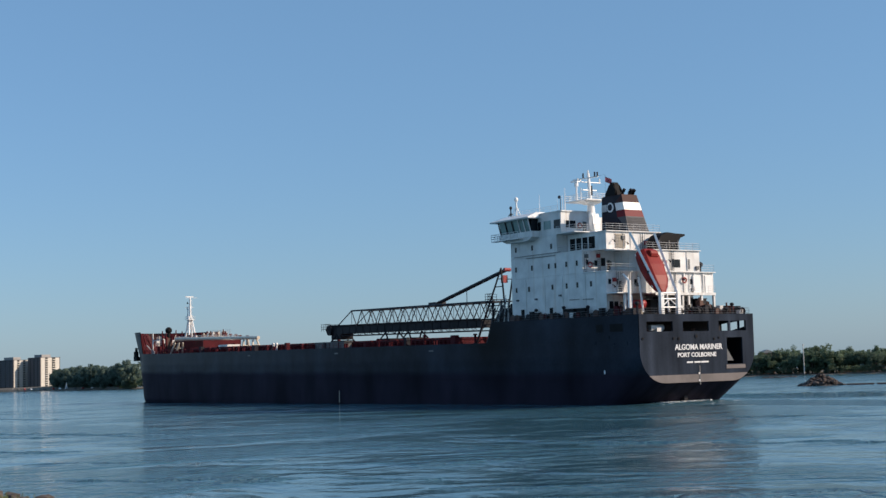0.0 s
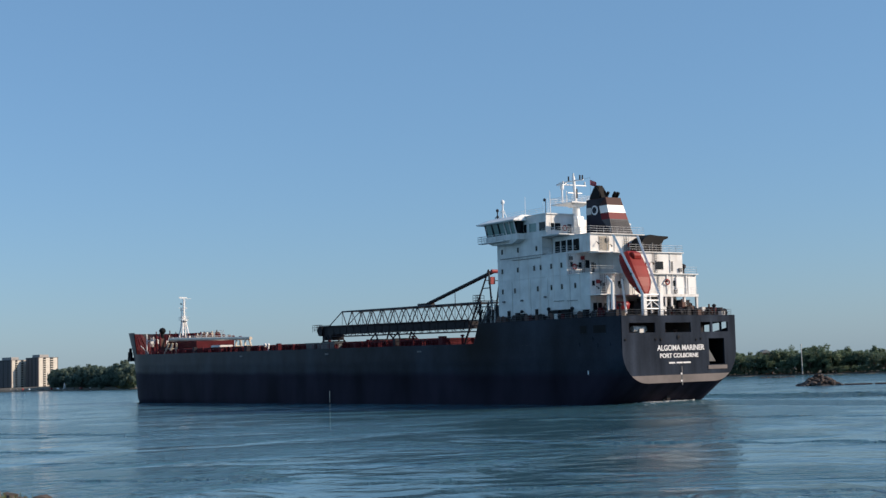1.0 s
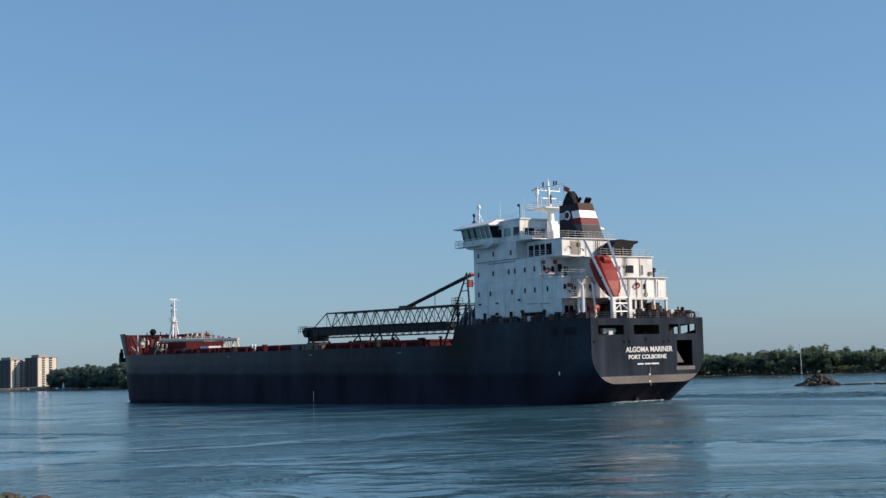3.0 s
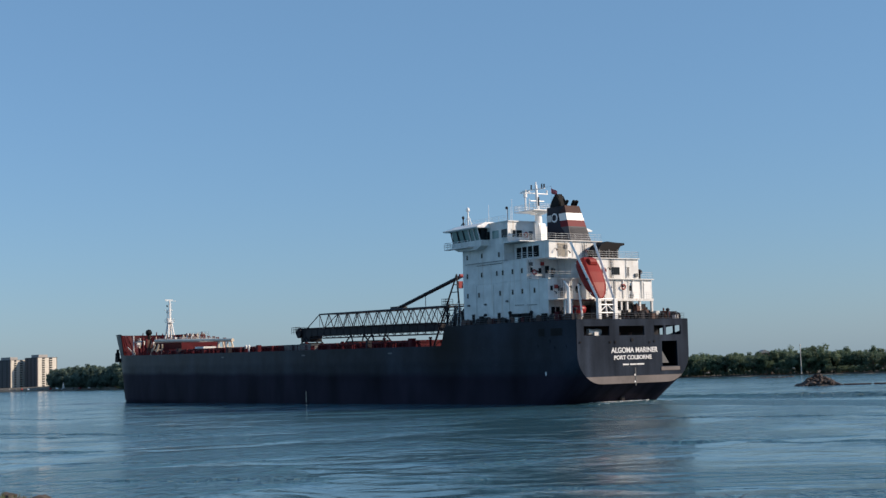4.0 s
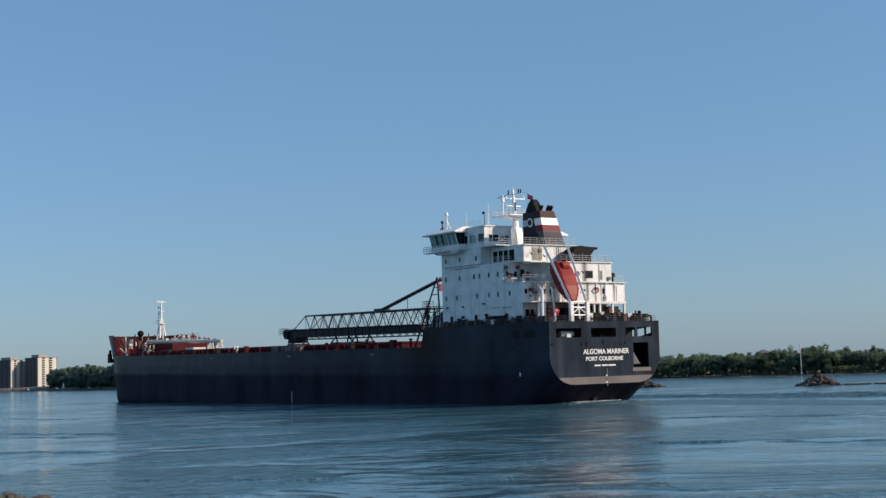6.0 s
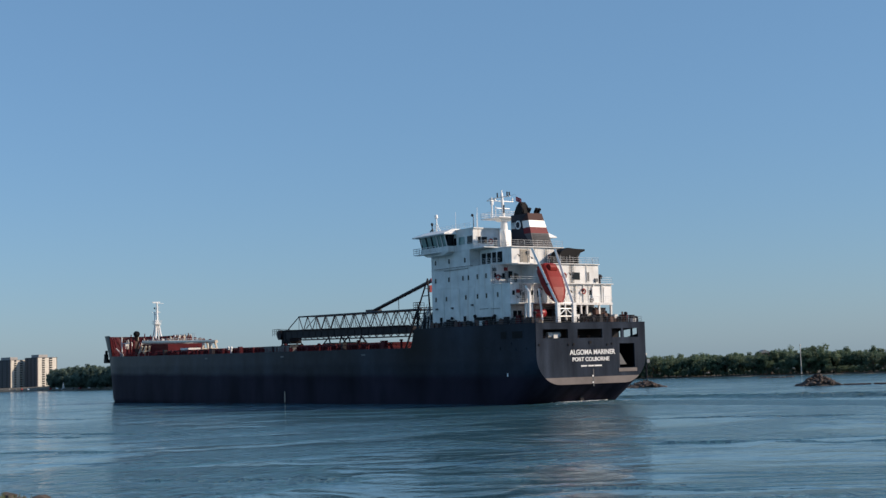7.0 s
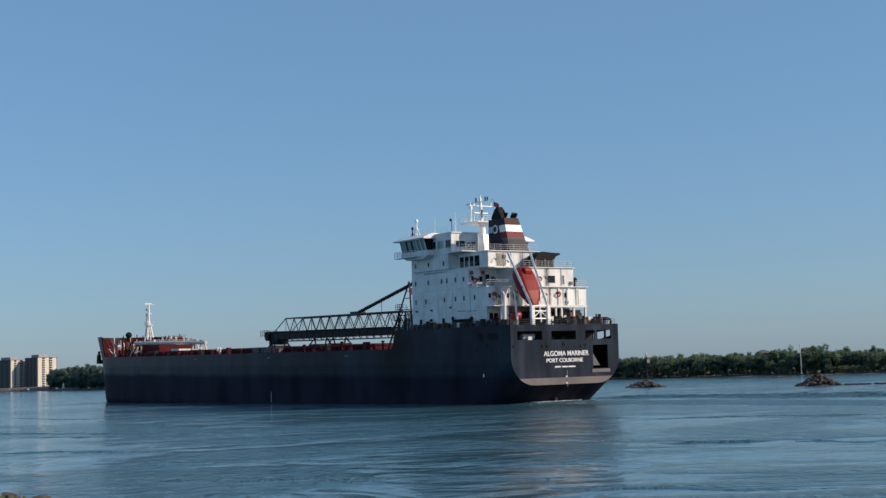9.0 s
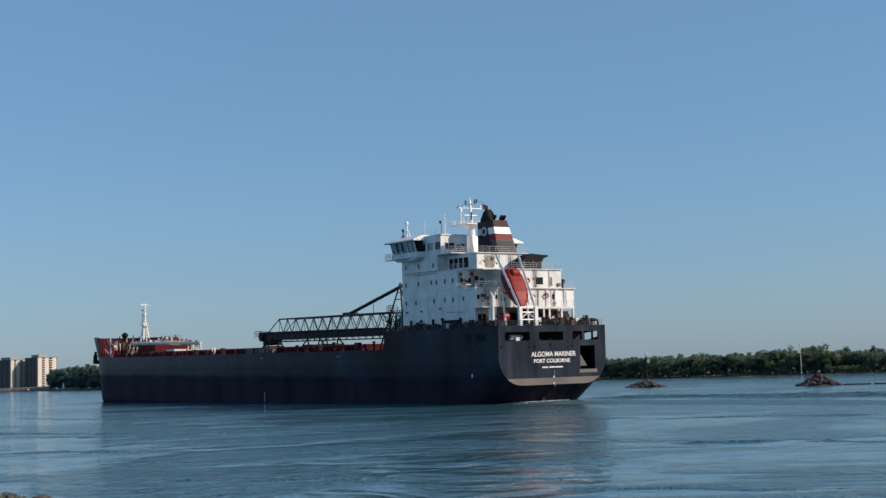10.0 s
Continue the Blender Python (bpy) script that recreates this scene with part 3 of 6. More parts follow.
rod(bm, (118.8, -2.2, 14.2), (118.8, 2.2, 14.2), 1.2, sides=16)
box(bm, 114.0, 118.6, -1.6, 1.6, 12.0, 13.7)
part("head_pulley", bm, DARKSTEEL, boom, "dark head pulley housing")
bm = bmesh.new()
rail(bm, [(117.5, 2.4, 14.0), (122.0, 2.4, 14.0), (122.0, -2.4, 14.0)], 1.6, 1.1, 0.05)
part("end_platform", bm, DARKSTEEL, boom)
NB = 12
xa, xb = 107.4, 51.5


def chord(x):
    return 18.25 - (107.4 - x) * 0.007


for y in (2.3, -2.3):
    bm = bmesh.new()
    thin = 1.0 if y > 0 else 0.8
    rod(bm, (xa, y, chord(xa)), (xb, y, chord(xb)), 0.18 * thin, sides=6)
    rod(bm, (xa, y, chord(xa)), (114.0, y, 15.1), 0.13 * thin, sides=6)
    part("top_chord", bm, BOOMGREY, boom, "grey steel top chord")
    for i in range(NB):
        x0, x1 = xa + (xb - xa) * i / NB, xa + (xb - xa) * (i + 1) / NB
        bm = bmesh.new()
        xm = (x0 + x1) / 2
        rod(bm, (x0, y, chord(x0)), (xm, y, 14.8), 0.11 * thin, sides=6)
        rod(bm, (xm, y, 14.8), (x1, y, chord(x1)), 0.11 * thin, sides=6)
        rod(bm, (x0, y, chord(x0)), (x0, y, 14.8), 0.05 * thin, sides=5)
        part("truss_panel", bm, BOOMGREY, boom, "grey steel truss panel")
bm = bmesh.new()
for i in range(NB + 1):
    x = xa + (xb - xa) * i / NB
    rod(bm, (x, -2.3, chord(x)), (x, 2.3, chord(x)), 0.07, sides=5)
    if i < NB:
        x2 = xa + (xb - xa) * (i + 1) / NB
        rod(bm, (x, -2.3, chord(x)), (x2, 2.3, chord(x2)), 0.04, sides=5)
part("cross_bracing", bm, BOOMGREY, boom)
for x in (116.0, 93.5, 84.0):
    bm = bmesh.new()
    for s in (1, -1):
        rod(bm, (x - 2.0, s * 2.2, 11.3), (x, s * 1.6, 13.1), 0.17, sides=6)
        rod(bm, (x + 2.0, s * 2.2, 11.3), (x, s * 1.6, 13.1), 0.17, sides=6)
    box(bm, x - 1.0, x + 1.0, -2.4, 2.4, 11.29, 11.8)
    part("boom_saddle", bm, DARKSTEEL, ship, "dark steel saddle under the boom")
# luffing stay and gallows
bm = bmesh.new()
for y in (0.3, -0.3):
    rod(bm, (75.2, y, 18.4), (50.6, y, 23.7), 0.25, sides=8)
box(bm, 73.6, 76.6, -1.2, 1.2, 18.0, 18.7)
for k in range(6):
    x = 54 + k * 4
    z = 23.7 - (x - 50.6) * 5.3 / 24.6
    rod(bm, (x, -0.4, z), (x, 0.4, z), 0.3, sides=6)
part("luffing_stay", bm, BOOMGREY, ship, "grey twin luffing stay running up to the gallows")
bm = bmesh.new()
rod(bm, (62.8, 0.9, 20.9), (62.8, 0.9, 18.1), 0.07, sides=5)
part("hanger", bm, DARKSTEEL, ship)
bm = bmesh.new()
for y in (3.2, -3.2):
    rod(bm, (56.5, y, MAIN - 0.2), (50.2, y * 0.45, 24.0), 0.22, 0.15, 8)
    rod(bm, (46.0, y, MAIN - 0.2), (50.2, y * 0.45, 24.0), 0.22, 0.15, 8)
    for z, w in ((13.5, 0), (17, 0), (20.5, 0)):
        s = (z - MAIN) / 14
        rod(bm, (56.5 - 6.3 * s, y * (1 - 0.55 * s), z), (46 + 4.2 * s, y * (1 - 0.55 * s), z), 0.09, sides=6)
for z in (14.2, 18.2, 22.0):
    s = (z - MAIN) / 14
    rod(bm, (56.5 - 6.3 * s, -3.2 * (1 - 0.55 * s), z), (56.5 - 6.3 * s, 3.2 * (1 - 0.55 * s), z), 0.09, sides=6)
gallows = part("gallows", bm, DARKSTEEL, ship, "dark steel A-frame gallows before the house")
bm = bmesh.new()
box(bm, 50.9, 51.7, -0.5, 0.5, 21.3, 22.7)
rod(bm, (50.3, -0.7, 23.7), (50.3, 0.7, 23.7), 0.36, sides=10)
part("sheave_block", bm, REDPAINT, gallows, "small red sheave block")
bm = bmesh.new()
box(bm, 51.0, 53.4, 0.4, 3.0, 17.6, 17.75)
rail(bm, [(51.0, 3.0, 17.75), (53.4, 3.0, 17.75), (53.4, 0.4, 17.75)], 1.5, 0.9, 0.05)
part("gallows_platform", bm, DARKSTEEL, gallows)
# elevator housing and stairs before the house
bm = bmesh.new()
prism(bm, [(36.8, MAIN - 0.3), (48, MAIN - 0.3), (48, 13.0), (45.0, 16.2), (40.0, 16.2), (36.8, 18.5)], "y", -5.5, 5.5)
part("elevator_housing", bm, DARKSTEEL, ship, "dark steel elevator housing before the house")
for k, (x, y, z, h) in enumerate(((38, 8.5, 13, 4.6), (40, 8.0, 12.5, 3.6), (42.5, 7.5, 10, 4.5), (45, 8.5, 10, 3.2), (39, 6.5, 13, 6.2), (41, 6.8, 12, 5.0), (48.5, 6.5, 10, 4.2))):
    bm = bmesh.new()
    rod(bm, (x, y, z - 3), (x - 1.2, y - 0.8, z + h), 0.24, sides=6)
    rod(bm, (x - 3.2, y, z - 3), (x - 1.2, y - 0.8, z + h), 0.18, sides=6)
    part("strut", bm, DARKSTEEL if k % 2 else GREYSTEEL, ship)
bm = bmesh.new()
for i in range(12):
    box(bm, 37.0 + i * 0.42, 37.4 + i * 0.42, 8.8, 9.8, 17.2 - i * 0.5, 17.28 - i * 0.5)
rod(bm, (37, 9.85, 17.2), (42, 9.85, 11.2), 0.09, sides=5)
rod(bm, (37, 9.85, 18.2), (42, 9.85, 12.2), 0.05, sides=5)
part("stair", bm, GREYSTEEL, ship, "grey steel stair up to the house")

# winches and lockers on the starboard side of the forecastle
random.seed(29)
for k in range(15):
    x, y = 202.5 + 1.15 * k, random.uniform(-9.4, -7.6)
    h = random.uniform(2.2, 3.3)
    bm = bmesh.new()
    box(bm, x, x + random.uniform(0.5, 1.0), y, y + 0.8, 13.5, 13.5 + h * 0.8)
    rod(bm, (x + 0.3, y + 0.4, 13.5 + h * 0.78), (x + 0.3, y + 0.4, 13.5 + h), 0.22, 0.14, 7)
    part("deck_winch", bm, [REDDECK, IVORY, RUST, WHITE][k % 4], ship, "small painted winch on the forecastle")
# slanting stays and pipes before the bow lining
for k in range(18):
    x = 220.6 + 0.62 * k
    bm = bmesh.new()
    y = 6.0 - 0.75 * k
    rod(bm, (x, y, 10.0), (x + (0.7 if k % 2 else -0.4), y - 0.3, 13.8 + 1.1 * (k % 3) + 0.4 * (k % 4)), 0.08 + 0.04 * (k % 3), sides=6)
    if k % 3 == 0:
        box(bm, x - 0.5, x + 0.6, y - 0.5, y + 0.5, 13.2, 13.9 + 0.2 * (k % 4))
    part("pipe_stanchion", bm, [WHITE, IVORY, REDDECK][k % 3], ship, "thin painted pipe on the foredeck")
# rails and clutter on the forecastle
for run in ([(194, 2.5, 13.6), (216, 2.5, 13.6)], [(194, -8.5, 13.6), (216, -8.5, 13.6)], [(194, -8.5, 13.6), (194, 2.5, 13.6)], [(196, 11.6, MAIN), (221.5, 11.2, MAIN)],
            [(221, 4.5, 12.4), (230.5, 3.0, 12.4)], [(221, 4.5, 13.9), (229, 3.2, 13.9)], [(203, -9.5, 15.3), (219, -9.5, 15.3)]):
    bm = bmesh.new()
    rail(bm, run, 1.25, 1.5, 0.05)
    part("deck_rail", bm, REDDECK if run[0][1] > 5 else WHITE, ship, "painted guard rail on the forecastle")
random.seed(17)
for k in range(22):
    x, y = random.uniform(195, 216), random.uniform(-8, 2)
    h = random.uniform(0.7, 2.0)
    bm = bmesh.new()
    if k % 2:
        box(bm, x, x + random.uniform(0.5, 1.4), y, y + random.uniform(0.5, 1.2), 13.6, 13.6 + h)
        part("deck_box", bm, [REDDECK, RUST, WHITE][k % 3], ship, "steel locker on the forecastle")
    else:
        rod(bm, (x, y, 13.6), (x, y, 13.6 + h), 0.2, sides=7)
        rod(bm, (x, y, 13.6 + h), (x, y, 13.9 + h), 0.4, 0.25, 7)
        part("vent_pipe", bm, REDDECK, ship, "red oxide ventilation pipe")

# struts, pipes and a ladder between the gallows and the house front
random.seed(29)
for k in range(14):
    x, y = 36.2 + 0.75 * k + random.uniform(-0.3, 0.3), 9.4 - 0.12 * k
    z = POOP - 0.4 if x < 37 else MAIN - 0.2
    top = random.uniform(15.5, 19.5) - 0.16 * k
    bm = bmesh.new()
    rod(bm, (x, y, z), (x - random.uniform(-1.6, 2.2), y - 0.6, top), random.uniform(0.09, 0.2), sides=6)
    if k % 3 == 0:
        box(bm, x - 0.7, x + 0.7, y - 0.9, y + 0.1, top - 1.6, top - 1.45)
        rail(bm, [(x - 0.7, y + 0.1, top - 1.45), (x + 0.7, y + 0.1, top - 1.45)], 1.0, 0.7, 0.04)
    part("strut", bm, [DARKSTEEL, BOOMGREY, WHITE][k % 3], ship, "steel strut before the house front")

# ---------------- deckhouse ----------------
SY = 10.3


def window(parent, face, a, b, z, w=0.5, h=0.85, glass=None):
    """A small framed window on a port side face (y = b) or an aft face (x = b)."""
    bm = bmesh.new()
    if face == "port":
        box(bm, a - w / 2 - 0.06, a + w / 2 + 0.06, b, b + 0.03, z - h / 2 - 0.06, z + h / 2 + 0.06)
        box(bm, a - w / 2, a + w / 2, b + 0.03, b + 0.045, z - h / 2, z + h / 2, 1)
    else:
        box(bm, b - 0.03, b, a - w / 2 - 0.06, a + w / 2 + 0.06, z - h / 2 - 0.06, z + h / 2 + 0.06)
        box(bm, b - 0.045, b - 0.03, a - w / 2, a + w / 2, z - h / 2, z + h / 2, 1)
    return part("window", bm, [WHITE, glass or GLASS], parent)


def block(name, x0, x1, y0, y1, z0, z1, label, material=None, lip=0.25):
    """A tier of the house with a slightly proud deck edge on top."""
    bm = bmesh.new()
    box(bm, x0, x1, y0, y1, z0, z1 - 0.14)
    box(bm, x0 - lip, x1, y0 - lip * 0.4, y1 + lip * 0.4, z1 - 0.14, z1)
    return part(name, bm, material or WHITE, ship, label)


tier_low = block("lower_tier", 12.2, 34.5, -SY, SY, POOP - 0.2, 20.7, "white lower two storeys of the deckhouse", lip=0.05)
tier_mid = block("middle_tier", 15.0, 34.5, -SY, SY, 20.72, 24.3, "white middle storey of the deckhouse", lip=0.12)
tier_high = block("upper_tier", 21.5, 34.5, -SY, SY, 24.32, 27.4, "white upper storey under the bridge", lip=0.05)
for z, xs in ((22.35, (33.1, 28.5, 23.8, 22.0, 19.1, 16.35)), (25.75, (33.0, 28.3)), (25.6, (23.0,))):
    for x in xs:
        window(tier_mid if z < 24 else tier_high, "port", x, SY, z)
for x in (33.1, 29.5, 22.96, 19.18, 16.38, 12.9):
    window(tier_low, "port", x, SY, 18.83)
# doors and dark lockers at the foot of the house side
for x, w, h in ((23.4, 0.9, 2.0), (31.4, 0.9, 2.0)):
    bm = bmesh.new()
    box(bm, x - w / 2 - 0.08, x + w / 2 + 0.08, SY, SY + 0.05, POOP - 0.2, POOP + h)
    box(bm, x - w / 2, x + w / 2, SY + 0.05, SY + 0.07, POOP - 0.1, POOP + h - 0.1, 1)
    part("door", bm, [WHITE, BLACK], tier_low, "open dark doorway")
for a, b, h in ((13.6, 15.7, 1.5), (16.5, 18.9, 1.5), (26, 27.6, 1.2)):
    bm = bmesh.new()
    box(bm, a, b, SY + 0.1, SY + 0.9, POOP - 0.2, POOP + h)
    part("deck_box", bm, BLACK, ship, "dark steel locker against the house")
# pipes, ledges and lamps on the port wall
for x0, x1, z in ((12.4, 15.0, 16.4), (16.0, 18.5, 16.5), (20.5, 33.5, 24.45), (22.0, 30.0, 24.0)):
    bm = bmesh.new()
    box(bm, x0, x1, SY, SY + 0.14, z, z + 0.08)
    part("ledge", bm, GREYSTEEL, tier_low)
for x in (20.2, 25.0, 30.3, 14.3):
    bm = bmesh.new()
    rod(bm, (x, SY + 0.08, POOP), (x, SY + 0.08, 20.4), 0.05, sides=5)
    part("downpipe", bm, WHITE, tier_low)
for x, z in ((20.6, 17.2), (27.2, 16.9), (32.5, 16.9)):
    bm = bmesh.new()
    box(bm, x, x + 0.35, SY, SY + 0.4, z, z + 0.3)
    part("wall_lamp", bm, GREYSTEEL, tier_low)

# bridge: a straight-sided house with outward-leaning glazed wings forward
BX0, BX1, BY = 20.2, 36.4, 12.4
bm = bmesh.new()
box(bm, 20.2, 28.4, 4.4, SY, 27.42, 31.15)
box(bm, 28.4, 34.6, -SY, SY, 27.42, 31.3)
box(bm, 25.9, 28.4, -SY, -7.5, 27.42, 31.15)
box(bm, 20.0, 28.4, 4.3, SY + 0.1, 31.15, 31.35)
box(bm, 28.4, 34.6, -SY - 0.1, SY + 0.1, 31.3, 31.5)
bridge = part("bridge", bm, WHITE, ship, "white navigation bridge with wide glazed wings")
for i, (x, w) in enumerate(((26.0, 0.42), (23.85, 0.95), (21.2, 0.85))):
    bm = bmesh.new()
    box(bm, x - w - 0.1, x + w + 0.1, SY, SY + 0.05, 28.4, 30.0)
    box(bm, x - w, x + w, SY + 0.05, SY + 0.07, 28.5, 29.9, 1)
    part("window", bm, [WHITE, GREENGLASS if i == 1 else GLASS], bridge, "large bridge window")
for s in (1, -1):
    bm = bmesh.new()
    outline = [(26.2, 27.45), (35.4, 27.45), (33.6, 26.85), (27.8, 26.85)]
    prism(bm, outline, "y", s * SY, s * (BY - 0.6))
    box(bm, 26.2, 35.6, min(s * SY, s * (BY - 0.5)), max(s * SY, s * (BY - 0.5)), 27.45, 28.45)
    part("wing_base", bm, WHITE, bridge, "white tapered underside of the bridge wing")
    bm = bmesh.new()
    prism(bm, [(26.5, 28.45), (35.3, 28.45), (35.9, 30.7), (26.5, 30.7)], "y", s * 9.9, s * (BY - 0.75))
    part("wing_interior", bm, GLASS, bridge, "dark interior behind the wing glass")
    xs_ = [26.6, 28.0, 29.5, 31.3, 33.2, 35.2]
    for i, (a, b) in enumerate(zip(xs_, xs_[1:])):
        bm = bmesh.new()
        f = [bm.verts.new(v) for v in ((a + 0.12, s * (BY - 0.72), 28.5), (b - 0.12, s * (BY - 0.72), 28.5), (b + 0.2, s * (BY - 0.3), 30.65), (a + 0.3, s * (BY - 0.3), 30.65))]
        g = [bm.verts.new(v.co - Vector((0, s * 0.05, 0))) for v in f]
        bm.faces.new(f), bm.faces.new(g[::-1])
        for k in range(4):
            bm.faces.new((f[k], f[(k + 1) % 4], g[(k + 1) % 4], g[k]))
        part("bridge_pane", bm, GREENGLASS, bridge, "green-tinted bridge window")
    for x in xs_:
        bm = bmesh.new()
        rod(bm, (x, s * (BY - 0.62), 28.4), (x + 0.3, s * (BY - 0.2), 30.75), 0.13, sides=4)
        part("window_post", bm, DARKSTEEL if x > 30 else WHITE, bridge)
    bm = bmesh.new()
    rows = []
    for z, g in ((30.55, 0.5), (30.75, 0.6), (31.5, -1.2), (31.62, -1.6)):
        yo, yi = s * (BY + g), s * 9.0
        rows.append([(25.8 - 0.2 * g, yo, z), (BX1 + g, yo, z), (BX1 + g, yi, z), (25.8 - 0.2 * g, yi, z)])
    vs = grid_faces(bm, rows, smooth=False, close=True)
    bm.faces.new(vs[0]), bm.faces.new(vs[-1])
    part("wing_roof", bm, WHITE_CLEAN, bridge, "white wing roof with sloping eave")
bm = bmesh.new()
prism(bm, [(34.6, 28.5), (35.3, 28.5), (36.0, 30.7), (34.6, 30.7)], "y", -9.9, 9.9)
part("front_glazing", bm, GLASS, bridge, "dark forward bridge glazing")
bm = bmesh.new()
prism(bm, [(34.6, 30.7), (36.9, 30.7), (36.9, 31.0), (35.2, 31.5), (34.6, 31.5)], "y", -9.0, 9.0)
box(bm, 34.6, 35.5, -9.9, 9.9, 27.4, 28.5)
part("front_fascia", bm, WHITE, bridge)
bm = bmesh.new()
box(bm, 28.8, 36.6, BY - 0.6, BY + 0.5, 27.3, 27.45)
rail(bm, [(28.8, BY + 0.5, 27.45), (36.6, BY + 0.5, 27.45), (36.6, BY - 0.8, 27.45)], 1.1, 1.1, 0.045)
part("wing_gallery", bm, WHITE, bridge, "narrow railed gallery round the bridge wing")
# the after part of the bridge house
bm = bmesh.new()
box(bm, 16.5, 21.4, -3.5, SY + 0.2, 27.45, 27.6)
chart = part("bridge_after_deck", bm, WHITE, ship, "white deck behind the bridge")
bm = bmesh.new()
box(bm, 20.14, 20.2, 7.3, 9.4, 28.5, 29.7)
part("window", bm, GLASS, bridge, "large dark window facing aft")
for y in (9.45, 8.6, 7.25):
    bm = bmesh.new()
    box(bm, 20.1, 20.2, y - 0.06, y + 0.06, 28.4, 29.8)
    part("window_mullion", bm, WHITE, bridge)
bm = bmesh.new()
box(bm, 20.12, 20.19, 5.0, 5.8, 27.62, 29.6)
part("door", bm, GREYSTEEL, bridge, "grey steel door to the after deck")


def lifebuoy(x, y, z, axis):
    bm = bmesh.new()
    ring = []
    for i in range(14):
        w = 2 * math.pi * i / 14
        row = []
        for j in range(6):
            v = 2 * math.pi * j / 6
            r = 0.40 + 0.13 * math.cos(v)
            o = (0.13 * math.sin(v), r * math.cos(w), r * math.sin(w))
            row.append((x + o[0], y + o[1], z + o[2]) if axis == "x" else (x + o[1], y + o[0], z + o[2]))
        ring.append(row)
    ring.append(ring[0])
    grid_faces(bm, ring, close=True)
    part("lifebuoy", bm, REDPAINT, ship, "red ring lifebuoy on the rail")


lifebuoy(19.9, 6.6, 28.9, "x")
# lockers and gear on the bridge roof
for x, y, z, h, r in ((33.5, 9.6, 31.5, 2.9, 0.34), (36.0, 9.0, 31.2, 2.0, 0.26)):
    bm = bmesh.new()
    rod(bm, (x, y, z), (x, y, z + h), r * 0.5, r * 0.4, 8)
    ball(bm, (x, y, z + h + 0.2), r, r, r * 1.3, 10, 8)
    rod(bm, (x - 0.7, y, z + h * 0.5), (x + 0.7, y, z + h * 0.5), 0.07, sides=5)
    for s in (-0.6, 0.6):
        rod(bm, (x + s, y + s, z), (x, y, z + h * 0.7), 0.06, sides=5)
    part("antenna_dome", bm, WHITE_CLEAN if r > 0.3 else DARKSTEEL, bridge, "small antenna on the bridge roof")
for x, y, h in ((27.0, 9.5, 3.2), (22.0, 8.0, 3.8), (24.5, 6.5, 2.8), (19.5, 9.8, 3.4), (30.5, 3.0, 3.0)):
    bm = bmesh.new()
    rod(bm, (x, y, 31.3 if x > 21 else 31.1), (x, y, 31.6 + h), 0.05, 0.02, 5)
    part("whip_aerial", bm, WHITE_CLEAN, bridge)
bm = bmesh.new()
rod(bm, (21.6, 9.2, 31.3), (21.6, 9.2, 33.6), 0.06, sides=5)
ball(bm, (21.6, 9.4, 33.7), 0.34, 0.2, 0.28, 8, 6)
part("searchlight", bm, DARKSTEEL, bridge, "dark searchlight on the bridge roof")
bm = bmesh.new()
rail(bm, [(33, 10.2, 31.4), (21, 10.2, 31.4)], 0.9, 2.0, 0.025)
part("roof_rail", bm, WHITE_CLEAN, bridge)

# main mast
MX = 24.6
bm = bmesh.new()
prism(bm, [(MX - 1.6, 27.5), (MX + 4.2, 27.5), (MX + 1.6, 32.2), (MX - 0.7, 32.2)], "y", -0.7, 0.7)
rod(bm, (MX + 0.3, 0, 29), (MX + 0.4, 0, 34.4), 0.85, 0.6, 14)
rod(bm, (MX + 0.4, 0, 34.3), (MX + 0.9, 0, 39.4), 0.34, 0.24, 10)
mainmast = part("main_mast", bm, WHITE_CLEAN, ship, "white radar mast on the house top")
bm = bmesh.new()
prism(bm, [(-0.8, 33.9), (0.8, 33.9), (2.2, 34.5), (-2.2, 34.5)], "x", MX - 0.4, MX + 1.4)
box(bm, MX - 1.4, MX + 4.6, -2.3, 2.3, 34.5, 34.68)
rail(bm, [(MX + 4.6, 2.3, 34.68), (MX - 1.4, 2.3, 34.68), (MX - 1.4, -2.3, 34.68), (MX + 4.6, -2.3, 34.68), (MX + 4.6, 2.3, 34.68)], 1.0, 1.2, 0.04)
part("mast_platform", bm, WHITE_CLEAN, mainmast, "railed platform on the mast")
bm = bmesh.new()
rod(bm, (MX + 4.2, 0, 34.8), (MX + 4.2, 0, 37.6), 0.16, sides=8)
rod(bm, (MX + 2.6, 0.3, 34.8), (MX + 2.6, 0.3, 37.0), 0.1, sides=6)
box(bm, MX + 3.0, MX + 5.6, -0.15, 0.15, 38.3, 38.6)
rod(bm, (MX + 4.2, 0, 37.5), (MX + 4.2, 0, 38.3), 0.35, sides=10)
part("radar_scanner", bm, WHITE_CLEAN, mainmast, "white radar scanner on its pedestal")
bm = bmesh.new()
rod(bm, (MX - 1.8, 0, 38.5), (MX + 5.0, 0, 38.7), 0.11, sides=6)
rod(bm, (MX + 0.8, -2.6, 37.8), (MX + 0.8, 2.6, 37.8), 0.10, sides=6)
rod(bm, (MX + 0.6, -1.5, 36.4), (MX + 0.6, 1.5, 36.4), 0.12, sides=6)
part("yardarm", bm, WHITE_CLEAN, mainmast)
